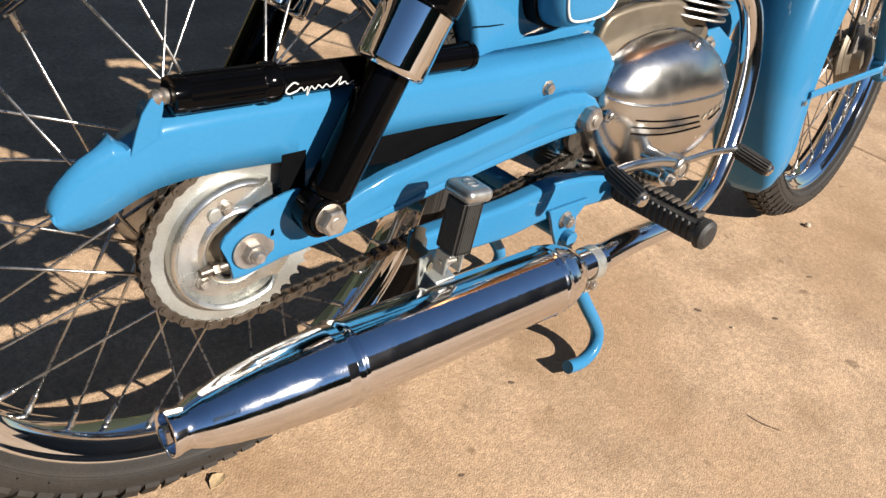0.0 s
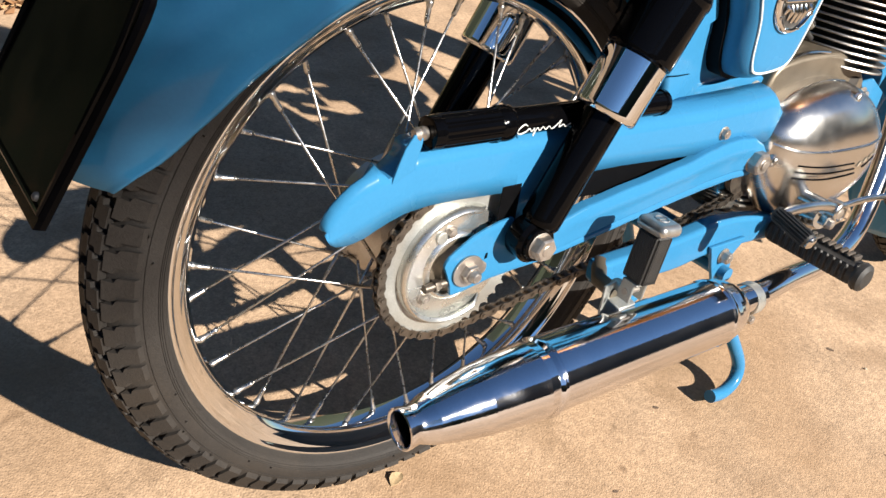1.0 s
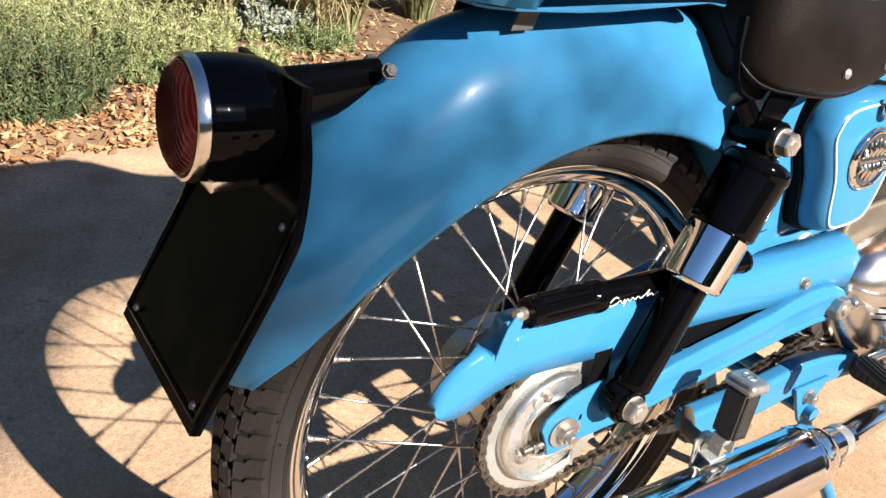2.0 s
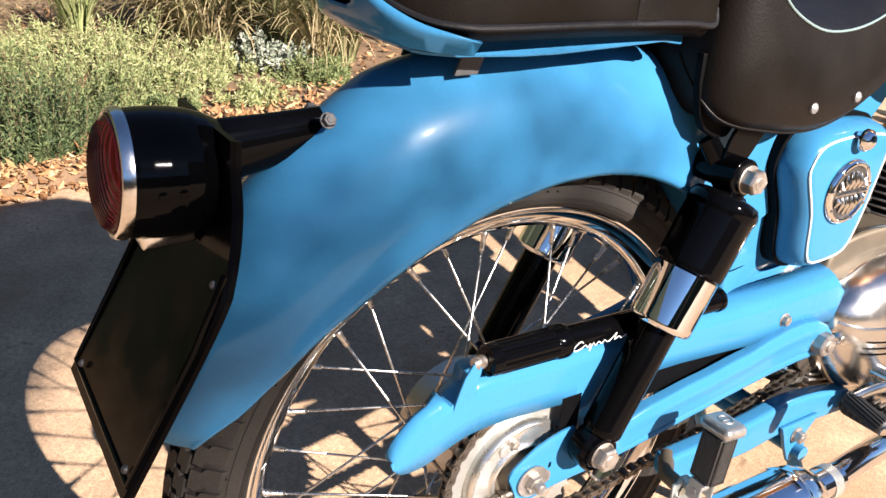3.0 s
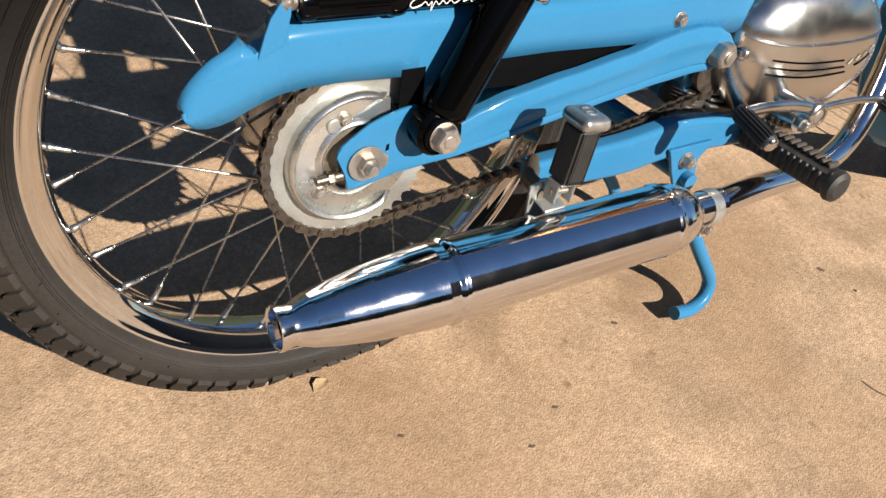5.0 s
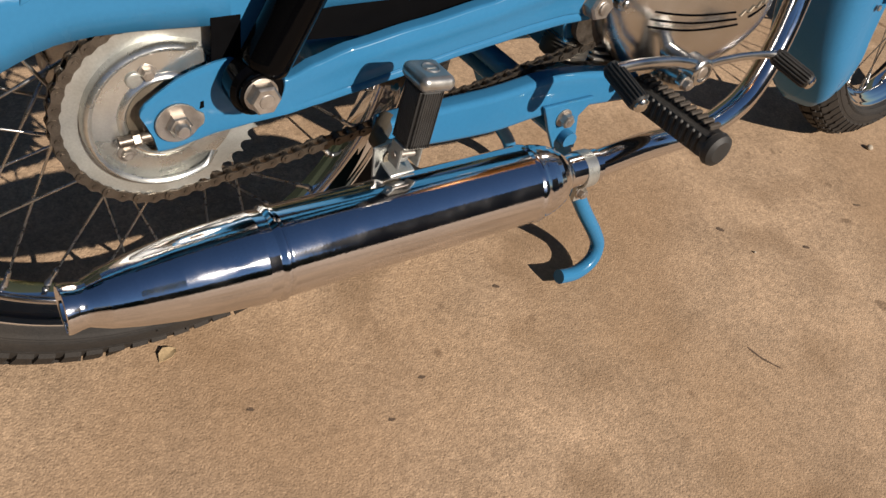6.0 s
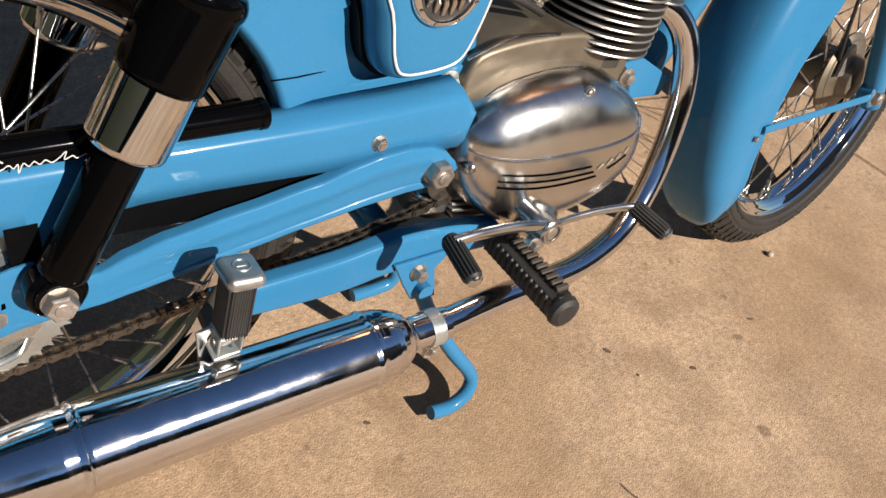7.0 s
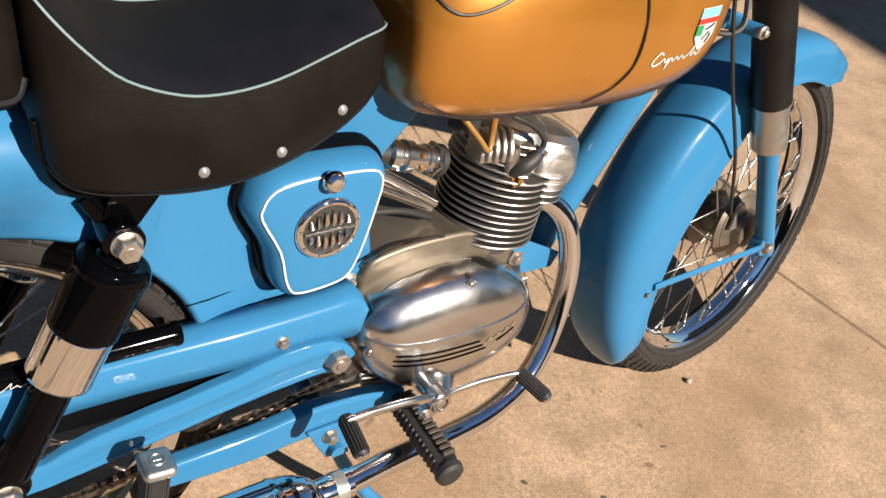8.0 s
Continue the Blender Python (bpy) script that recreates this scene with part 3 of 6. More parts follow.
gd = part("chain_guard", guard(), BLUE, bike, "blue sheet-metal chain guard with hooked rear end", sharp=0.9)
sol = gd.modifiers.new("thickness", "SOLIDIFY")
sol.thickness, sol.offset = 0.0018, 1
part("pump_tab", slab([(-0.0855, 0.379), (-0.0655, 0.3885), (-0.0602, 0.41), (-0.0597, 0.4155), (-0.064, 0.4195), (-0.0685, 0.419), (-0.0755, 0.409), (-0.08, 0.397)], -0.064, -0.0667, 0.0008), BLUE, gd)
# added black plates stand for the deep shade in the gaps round the guard
part("gap_shade_plate", slab([(0.1, 0.325), (0.1, 0.372), (0.41, 0.372), (0.4, 0.318), (0.3, 0.312)], -0.06, -0.0615, 0.0004, 1), SEAL_AND_SHADE, gd, "added matt black plate for the shade under the chain guard")
part("gap_shade_plate", slab([(0.0335, 0.322), (0.0335, 0.356), (0.056, 0.356), (0.056, 0.302), (0.045, 0.302)], -0.0662, -0.0672, 0.0003, 1), SEAL_AND_SHADE, gd)
part("guard_bolt", bolt((0.3325, -0.074, 0.369), RIGHT, 0.0062, 0.0048, 0.0078), STEEL, gd)

# tyre pump
PUMP_Y = -0.0625
AX = lambda x: 0.4165 - 0.022 * x
pump = part("tyre_pump", tube([(0.02, PUMP_Y, AX(0.02)), (0.228, PUMP_Y, AX(0.228))], 0.0118, 24), BLACK, bike, "black enamelled tyre pump clipped above the chain guard")
grip = fluted([(0.0, 0.009, 0), (0.001, 0.0135, 0), (0.008, 0.0142, 0), (0.011, 0.0136, 0), (0.012, 0.0143, 1), (0.068, 0.0143, 1), (0.07, 0.0136, 0), (0.073, 0.0152, 0), (0.079, 0.0156, 0), (0.083, 0.0152, 0), (0.086, 0.012, 0)], (-0.055, PUMP_Y, AX(-0.055)), (1, 0, -0.022), 16, 0.001)
part("pump_grip", grip, BLACK, pump)
part("pump_peg", lathe([(0, 0.004), (0.004, 0.006), (0.006, 0.0042), (0.008, 0.006), (0.012, 0.005)], (-0.067, PUMP_Y, AX(-0.066)), (1, 0, 0), 16), STEEL, pump)
part("pump_end", lathe([(0, 0.0118), (0.001, 0.0128), (0.006, 0.0128), (0.008, 0.011)], (0.222, PUMP_Y, AX(0.222)), (1, 0, -0.022), 24), BLACK, pump)


def flourish(origin, along, up, length, height, r):
    """A plain wavy pen stroke standing for a maker's script."""
    o, a, u = Vector(origin), Vector(along), Vector(up)
    bm = bmesh.new()
    strokes = (
        (1.3, [(0.17, 0.8), (0.12, 0.98), (0.05, 0.75), (0.0, 0.35), (0.05, 0.1), (0.16, 0.28)]),
        (1.0, [(0.16, 0.28), (0.22, 0.52), (0.26, 0.2), (0.31, 0.5), (0.3, -0.25), (0.36, 0.5), (0.41, 0.2), (0.47, 0.52), (0.52, 0.22), (0.58, 0.5), (0.64, 0.22), (0.72, 0.5), (0.8, 0.95), (0.77, 0.3), (0.86, 0.5), (0.9, 0.25), (1.0, 0.5)]),
    )
    for k, pts in strokes:
        tube(spline([o + a * x * length + u * z * height for x, z in pts], 4), r * k, 6, bm)
    return bm


mark = flourish((0.0305, PUMP_Y - 0.0119, 0.4085), (1, 0, -0.022), (0, 0, 1), 0.062, 0.0095, 0.00045)
part("white_script", mark, WHITE, pump, "small white flourish on the pump tube")

# shock absorbers
def shock(side, y):
    lo, hi = Vector((0.0565, side * y, 0.3145)), Vector((0.178, side * (y - 0.002), 0.5435))
    ax = (hi - lo).normalized()
    ln = (hi - lo).length
    body = part("shock_absorber", lathe([(0.012, 0.0165), (0.016, 0.0185), (0.02, 0.0185), (0.14, 0.0185)], lo, ax, 64), BLACK, bike, "black shock absorber with a chrome collar", weighted=False)
    part("upper_cover", lathe([(0.178, 0.0275), (0.18, 0.0305), (0.183, 0.031), (ln - 0.024, 0.031), (ln - 0.021, 0.0322), (ln - 0.017, 0.0322), (ln - 0.013, 0.031), (ln - 0.009, 0.0285), (ln - 0.0075, 0.024), (ln - 0.009, 0.018), (ln - 0.004, 0.015), (ln - 0.001, 0.008)], lo, ax, 72), BLACK, body, weighted=False)
    part("chrome_collar", lathe([(0.124, 0.019), (0.123, 0.0265), (0.125, 0.0285), (0.128, 0.029), (0.177, 0.029), (0.18, 0.026)], lo, ax, 72), CHROME, body, "polished chrome collar", weighted=False)
    out = Vector((0, side, 0))
    e = part("lower_eye", lathe([(-0.012, 0.02), (-0.01, 0.0215), (0.006, 0.0215), (0.009, 0.019), (0.009, 0.0172), (0.0125, 0.0168), (0.014, 0.014)], lo + Vector((0, 0, -0.003)), out, 28), BLACK, body)
    part("lower_bolt", bolt(lo + Vector((-0.001, side * 0.0125, -0.003)), out, 0.0122, 0.0095, 0.0132, 0.0022), STEEL, body)
    part("upper_eye", lathe([(-0.012, 0.017), (0.01, 0.0175), (0.012, 0.015)], hi + Vector((0.0, 0, 0.012)), out, 28), BLACK, body)
    part("upper_bolt", bolt(hi + Vector((0.001, side * 0.012, 0.012)), out, 0.0115, 0.0105, 0.013, 0.003), STEEL, body)
    return body


shock(-1, 0.0905)
shock(1, 0.079)

# exhaust
MZ, MY = 0.1978, -0.147
def silencer():
    prof = [(-0.108, 0.0172), (-0.1073, 0.0184), (-0.1045, 0.0184), (-0.099, 0.0172), (-0.094, 0.0166), (-0.09, 0.0182), (-0.08, 0.022), (-0.06, 0.0265), (-0.03, 0.0315), (0.0, 0.0344), (0.03, 0.0368), (0.04, 0.0362), (0.0425, 0.0384), (0.0455, 0.0384), (0.047, 0.0362), (0.049, 0.0368),
            (0.2, 0.0368), (0.294, 0.0368), (0.296, 0.0377), (0.3, 0.0377), (0.302, 0.0366), (0.306, 0.0363), (0.312, 0.0355), (0.319, 0.0341), (0.326, 0.0319), (0.333, 0.0288), (0.339, 0.0252), (0.3435, 0.0215), (0.346, 0.018), (0.35, 0.0168), (0.39, 0.0168)]
    # inner wall of the open tail end
    inner = [(-0.05, 0.012), (-0.1, 0.014), (-0.107, 0.0155)]
    return lathe(inner + prof, (0, MY, MZ), (1, 0, -0.022), 96)


sil = part("silencer", silencer(), PIPE_CHROME, bike, "long chrome cigar-shaped exhaust silencer", sharp=0.9, weighted=False)
pipe_pts = spline([(0.37, -0.146, 0.186), (0.46, -0.138, 0.185), (0.545, -0.13, 0.177), (0.615, -0.12, 0.175), (0.682, -0.105, 0.194), (0.73, -0.086, 0.252), (0.751, -0.068, 0.335), (0.742, -0.053, 0.4), (0.718, -0.04, 0.434), (0.692, -0.03, 0.446)], 6)
part("exhaust_pipe", tube(pipe_pts, 0.0148, 24), PIPE_CHROME, sil, "curved chrome exhaust pipe")
part("clamp_band", ring_body([(-0.0072, 0.0172), (-0.0072, 0.019), (0.0072, 0.019), (0.0072, 0.0172)], (0.375, MY + 0.001, 0.1877), (1, 0, -0.022), 40), ZINC, sil, "pale zinc pipe clamp")
part("clamp_lug", box((0.014, 0.006, 0.018), pose(0.373, MY - 0.006, 0.165), 0.0015), ZINC, sil)
part("clamp_bolt", bolt((0.373, MY - 0.009, 0.167), RIGHT, 0.0055, 0.005, 0.007), STEEL, sil)

# frame
def body_shell():
    """The pressed box between rear mudguard and tank, behind the toolbox."""
    side = spline([(0.165, 0.628), (0.166, 0.57), (0.172, 0.528), (0.186, 0.5015), (0.203, 0.4845), (0.217, 0.4675), (0.229, 0.45), (0.2385, 0.432), (0.2465, 0.412), (0.253, 0.393), (0.264, 0.385), (0.34, 0.382), (0.44, 0.378), (0.462, 0.4), (0.455, 0.46), (0.45, 0.52), (0.464, 0.548), (0.5, 0.592), (0.505, 0.62), (0.46, 0.64), (0.38, 0.645), (0.25, 0.645)], 3, True)
    bm = slab([(p[0], p[1]) for p in side], -0.03, 0.03, 0.008, 4)
    bmesh.ops.triangulate(bm, faces=[f for f in bm.faces if len(f.verts) > 4])
    bmesh.ops.subdivide_edges(bm, edges=[e for e in bm.edges if e.calc_length() > 0.05], cuts=2)
    for v in bm.verts:
        v.co.y *= lerp([(0.17, 1.6), (0.205, 1.82), (0.22, 1.85), (0.34, 1.0)], v.co.x)
    return bm


fr = part("frame", body_shell(), BLUE, bike, "sky blue pressed-steel frame")
part("side_flange", slab([(0.252, 0.388), (0.44, 0.382), (0.45, 0.388), (0.446, 0.406), (0.42, 0.412), (0.25, 0.402)], -0.025, -0.034, 0.003), BLUE, fr)
# thin black bar stands for the shade in the pressed crease
part("crease_shade_line", tube([(0.238, -0.0531, 0.433), (0.263, -0.0478, 0.4295), (0.293, -0.0391, 0.426)], 0.0007, 6), BLACK, fr)
part("flange_bolt", bolt((0.429, -0.034, 0.393), RIGHT, 0.0078, 0.008, 0.011), ZINC, fr)
part("down_tube", tube([(0.735, 0, 0.33), (0.79, 0, 0.44), (0.845, 0, 0.545), (0.9, 0, 0.66)], 0.026, 24, None, True), BLUE, fr)
part("engine_mount", slab([(0.65, 0.352), (0.672, 0.335), (0.74, 0.33), (0.75, 0.352), (0.69, 0.385), (0.66, 0.384)], -0.04, -0.045, 0.002), BLUE, fr)
part("mount_bolt", bolt((0.67, -0.045, 0.365), RIGHT, 0.0075, 0.006, 0.011), STEEL, fr)
part("head_tube", tube([(0.885, 0, 0.63), (0.83, 0, 0.83)], 0.03, 24), BLUE, fr)
# lower beam that carries pegs and stand
beam = spline([(0.178, 0.244), (0.2, 0.2465), (0.3, 0.248), (0.37, 0.255), (0.43, 0.25), (0.5, 0.236)], 4)
beam_lo = spline([(0.5, 0.204), (0.42, 0.21), (0.36, 0.21), (0.3, 0.205), (0.2, 0.212), (0.178, 0.222)], 4)
part("lower_beam", slab([(p[0], p[1]) for p in beam + beam_lo], -0.062, -0.084, 0.006, 3), BLUE, fr, "blue pressed lower frame beam")
part("lower_beam", slab([(p[0], p[1]) for p in beam + beam_lo], 0.062, 0.084, 0.006, 3), BLUE, fr)
part("cross_tube", tube([(0.4, -0.08, 0.205), (0.4, 0.08, 0.205)], 0.012, 16), BLUE, fr)
part("gusset", slab([(0.385, 0.236), (0.402, 0.234), (0.419, 0.255), (0.452, 0.272), (0.475, 0.262), (0.475, 0.214), (0.41, 0.214)], -0.03, -0.034, 0.002), BLUE, fr)
part("arm_gap", tube(spline([(0.384, -0.036, 0.331), (0.402, -0.036, 0.331), (0.427, -0.036, 0.326), (0.45, -0.036, 0.318)], 4), 0.0022, 8), BLACK, fr)
part("belly_plate", slab([(0.4, 0.3), (0.44, 0.335), (0.5, 0.26), (0.52, 0.235), (0.42, 0.24)], -0.045, 0.045, 0.004), BLUE, fr)

# centre stand
def stand():
    bm = bmesh.new()
    tube(spline([(0.4, 0.075, 0.195), (0.425, 0.078, 0.15), (0.458, 0.08, 0.09), (0.488, 0.08, 0.05), (0.497, 0.08, 0.03), (0.49, 0.08, 0.014), (0.465, 0.08, 0.01), (0.432, 0.08, 0.0105)], 5), 0.0088, 16, bm)
    for s in (-1,):
        tube(spline([(0.4, s * 0.08, 0.195), (0.414, s * 0.09, 0.15), (0.445, s * 0.106, 0.09), (0.478, s * 0.112, 0.042), (0.487, s * 0.115, 0.02), (0.478, s * 0.12, 0.004), (0.455, s * 0.122, -0.001 + 0.008 * (s > 0) - 0.004 * (s < 0)), (0.427, s * 0.122, 0.003 - 0.004 * (s < 0))], 5), 0.0088, 16, bm)
    tube([(0.4, -0.1, 0.185), (0.4, 0.1, 0.185)], 0.009, 14, bm)
    return bm


std = part("centre_stand", stand(), BLUE, bike, "blue tubular centre stand with bent feet")
part("stand_lug", slab([(0.362, 0.226), (0.368, 0.214), (0.376, 0.196), (0.39, 0.17), (0.422, 0.164), (0.417, 0.19), (0.414, 0.206), (0.424, 0.216), (0.43, 0.226)], -0.0842, -0.0895, 0.0015), BLUE, std)
part("stand_bolt", bolt((0.392, -0.0895, 0.209), RIGHT, 0.0075, 0.009, 0.01), STEEL, std)

# pillion peg, folded up
PEG = Matrix.Translation((0.175, -0.134, 0.289)) @ pose(0, 0, 0, 0, 7, 0)
peg_in = lambda x, y, z: PEG @ pose(x, y, z)
peg = part("pillion_peg", box((0.0225, 0.026, 0.054), peg_in(0, 0, 0), 0.005, 3), RUBBER, bike, "folded black rubber pillion footrest with metal cap")
part("peg_cap", box((0.032, 0.035, 0.0135), peg_in(0.0005, 0, 0.0325), 0.0062, 4), ALLOY, peg, "dull aluminium end cap")
part("cap_badge", ring_body([(0.0, 0.0058), (0.001, 0.0068), (0.0, 0.0078)], PEG @ Vector((0.0005, 0, 0.0392)), (0.12, 0, 1), 28), ALLOY, peg)
part("cap_bar", box((0.008, 0.0022, 0.001), peg_in(0.0005, 0, 0.0394), 0.0003, 1), ALLOY, peg)
for k in range(9):
    part("rubber_rib", box((0.0013, 0.0267, 0.05), peg_in(-0.0088 + 0.0022 * k, 0, -0.001), 0.0004, 1), RUBBER, peg)
for k in range(10):
    part("rubber_rib", box((0.0232, 0.0013, 0.05), peg_in(0, -0.0101 + 0.00225 * k, -0.001), 0.0004, 1), RUBBER, peg)
fk = box((0.023, 0.018, 0.003), peg_in(0, 0, -0.0285), 0.001, 1)
for dx in (-0.0098, 0.0098):
    box((0.0026, 0.016, 0.022), peg_in(dx, 0.002, -0.039), 0.001, 1, fk)
part("peg_fork", fk, ZINC, peg, "pale zinc hinge fork")
part("peg_pin", tube([PEG @ Vector((-0.0125, 0.002, -0.04)), PEG @ Vector((0.0125, 0.002, -0.04))], 0.0034, 12), STEEL, peg)
part("peg_knuckle", box((0.013, 0.024, 0.011), peg_in(0, 0.014, -0.0445), 0.004, 3), ZINC, peg)
part("peg_bracket", slab([(0.15, 0.248), (0.166, 0.251), (0.168, 0.232), (0.178, 0.226), (0.178, 0.207), (0.152, 0.209)], -0.113, -0.116, 0.001), ZINC, peg, "pale zinc bracket plate over the silencer")
part("bracket_foot", box((0.024, 0.018, 0.003), pose(0.17, -0.124, 0.2305, 12, -2, 0), 0.001, 1), ZINC, peg)
part("peg_arm", tube([(0.19, -0.07, 0.24), (0.17, -0.09, 0.236), (0.168, -0.118, 0.236)], 0.0085, 14), CASE_ALLOY, peg)

# rider peg
def rider_peg():
    bm = tube([(0.4885, -0.088, 0.224), (0.481, -0.208, 0.228)], 0.0142, 20)
    box((0.027, 0.116, 0.0255), pose(0.4848, -0.149, 0.2268, -2, 0, -3.5), 0.004, 2, bm)
    lathe([(0, 0.012), (0.001, 0.0165), (0.004, 0.018), (0.01, 0.0168), (0.013, 0.011)], (0.481, -0.2055, 0.228), (-0.06, -1, 0.03), 24, bm)
    return bm


rp = part("rider_peg", rider_peg(), RUBBER, bike, "ribbed black rubber footrest with worn dusty top")
for k in range(13):
    y = -0.0935 - 0.0085 * k
    x = 0.4885 - 0.0625 * (-y - 0.088)
    part("rubber_rib", box((0.0315, 0.005, 0.0215), pose(x, y, 0.2258 + 0.0003 * k), 0.0016, 1), RUBBER, rp)
    part("worn_tread", box((0.016, 0.0058, 0.006), pose(x + 0.0055, y, 0.2396 + 0.0003 * k), 0.0012, 1), DUSTY, rp, "worn dusty rib top")

# heel and toe gear pedal
LY = -0.147
lever_pts = spline([(0.377, LY, 0.2985), (0.405, LY, 0.2985), (0.445, LY, 0.2945), (0.472, LY, 0.289), (0.5, LY, 0.281), (0.53, LY + 0.002, 0.2795), (0.566, LY, 0.28), (0.605, LY - 0.004, 0.2778), (0.622, LY - 0.008, 0.276)], 5)
lever = part("gear_pedal", tube(lever_pts, [0.0062 if i < 22 else 0.0045 for i in range(len(lever_pts))], 14, None, True, 0.75), POLISHED, bike, "polished rocking gear pedal with two rubber pads")
boss = lathe([(-0.05, 0.0085), (-0.012, 0.0085), (-0.012, 0.0142), (0.006, 0.0142), (0.008, 0.012), (0.008, 0.0095), (0.0055, 0.009), (0.0055, 0.0)], (0.4985, LY, 0.2765), RIGHT, 28)
part("pedal_boss", boss, POLISHED, lever)
part("shaft_end", lathe([(0, 0.0068), (0.0015, 0.0068), (0.0025, 0.005)], (0.4985, LY - 0.0055, 0.2765), RIGHT, 18), STEEL, lever)
part("pinch_lug", box((0.018, 0.014, 0.013), pose(0.486, LY, 0.2665, 0, 20, 0), 0.003, 2), POLISHED, lever)
part("pinch_bolt", bolt((0.4775, LY - 0.005, 0.2685), RIGHT, 0.0058, 0.006, 0.007), STEEL, lever)


def pad(a, b):
    a, b = Vector(a), Vector(b)
    ln = (b - a).length
    return fluted([(0, 0.0072, 0), (0.003, 0.009, 0), (0.0055, 0.0098, 1), (ln - 0.0055, 0.0098, 1), (ln - 0.003, 0.009, 0), (ln, 0.0072, 0)], a, b - a, 16, 0.0016)


for a, b in (((0.379, -0.138, 0.2965), (0.3765, -0.187, 0.285)), ((0.617, -0.15, 0.276), (0.634, -0.192, 0.262))):
    part("pedal_rubber", pad(a, b), RUBBER, lever, "ribbed black rubber pad")
    part("pad_end", lathe([(0, 0.0076), (0.002, 0.0076), (0.004, 0.0056), (0.005, 0.003)], Vector(b) + (Vector(b) - Vector(a)).normalized() * -0.001, Vector(b) - Vector(a), 18), OLD_CHROME, lever)

# rear mudguard
def mudguard(c, inner, crown, width, a0, a1, n=40, square=False):
    """A deep valanced guard round a wheel: inner and crown give radii by angle, width the half width."""
    rings = []
    for k in range(n + 1):
        a = a0 + (a1 - a0) * k / n
        ri, rc, w = lerp(inner, a), lerp(crown, a), lerp(width, a)
        h = rc - ri
        half = [(1.0, 0.0), (1.03, 0.035), (1.025, 0.075), (0.985, 0.115), (0.959, 0.242), (0.914, 0.391), (0.849, 0.53), (0.765, 0.656), (0.662, 0.766), (0.542, 0.857), (0.407, 0.927), (0.257, 0.974), (0.129, 0.995), (0.0, 1.0)]
        if square:
            half = half[:3] + [(0.998, 0.115), (0.99, 0.33), (0.973, 0.52), (0.938, 0.68), (0.876, 0.795), (0.79, 0.878), (0.67, 0.935), (0.52, 0.971), (0.355, 0.99), (0.18, 0.998), (0.0, 1.0)]
        prof = [(-y * w, ri + f * h) for y, f in half] + [(y * w, ri + f * h) for y, f in half[-2::-1]]
        d = Vector((math.cos(radians(a)), 0, math.sin(radians(a))))
        rings.append([c + d * r + Vector((0, y, 0)) for y, r in prof])
    return loft(rings, False, None, False)


R_IN = [(46, 0.305), (52, 0.297), (58, 0.293), (68, 0.29), (78, 0.286), (87, 0.281), (98, 0.274), (113, 0.268), (128, 0.268), (142, 0.277), (151, 0.285), (156, 0.3), (158, 0.308)]
R_CR = [(46, 0.44), (58, 0.415), (70, 0.393), (85, 0.378), (100, 0.383), (110, 0.384), (120, 0.372), (135, 0.36), (150, 0.352), (158, 0.35)]
R_W = [(46, 0.044), (52, 0.052), (60, 0.0605), (80, 0.066), (120, 0.065), (140, 0.06), (158, 0.045)]
rg = part("rear_mudguard", mudguard(Vector((0, 0.003, 0.283)), R_IN, R_CR, R_W, 46, 158), BLUE, bike, "deep sky blue rear mudguard with glossy paint", sharp=1.2, weighted=False)
so = rg.modifiers.new("thickness", "SOLIDIFY")
so.thickness, so.offset = 0.002, -1

# tail lamp and black number board
board_line = spline([(-0.251, 0.62), (-0.255, 0.578), (-0.267, 0.5395), (-0.2895, 0.494), (-0.3405, 0.4045)], 5)
brd = bmesh.new()
rings = []
for x, z in [(p[0], p[1]) for p in board_line]:
    w = 0.082 if z < 0.53 else 0.082 - 0.03 * min(1, (z - 0.53) / 0.07)
    v = w + 0.012
    rings.append([Vector((x, -w, z)), Vector((x - 0.003, -w + 0.002, z)), Vector((x - 0.003, v - 0.002, z)), Vector((x, v, z)), Vector((x + 0.0035, v, z - 0.001)), Vector((x + 0.0035, v - 0.003, z - 0.001)), Vector((x + 0.001, v - 0.004, z)), Vector((x + 0.001, -w + 0.004, z)), Vector((x + 0.0035, -w + 0.003, z - 0.001)), Vector((x + 0.0035, -w, z - 0.001))])
board = part("number_board", loft(rings, True, brd), BOARD_BLACK, bike, "blank glossy black number board", sharp=0.5)
part("board_frame", tube(spline([(-0.27, -0.076, 0.5445), (-0.292, -0.078, 0.4975), (-0.3385, -0.078, 0.413), (-0.3385, 0.09, 0.413), (-0.292, 0.09, 0.4975), (-0.27, 0.088, 0.5445)], 1), 0.0022, 8), BLACK, board)
for y, x, z in ((-0.07, -0.2715, 0.5365), (0.07, -0.2715, 0.5365), (-0.07, -0.334, 0.42), (0.07, -0.334, 0.42)):
    part("board_screw", lathe([(0, 0.003), (0.002, 0.0026), (0.003, 0.001)], (x - 0.003, y, z), (-1, 0, 0.4), 12), MATT_GREY, board)
LX, LZ = -0.3122, 0.591
lamp = part("tail_lamp", lathe([(0.0, 0.0402), (0.006, 0.0412), (0.014, 0.0421), (0.024, 0.0426), (0.034, 0.0424), (0.044, 0.0413), (0.053, 0.0392), (0.062, 0.0355), (0.07, 0.028), (0.074, 0.02)], (LX, 0.0, LZ), (1, 0, -0.09), 80), BLACK, bike, "black round tail lamp with red ribbed lens", weighted=False)
# domed lens with slanting ribs
lens = bmesh.new()
lathe([(0.0, 0.0385), (-0.0055, 0.0365), (-0.0095, 0.031), (-0.012, 0.022), (-0.0133, 0.01), (-0.0136, 0.0)], (LX, 0.0, LZ), (1, 0, -0.09), 36, lens)
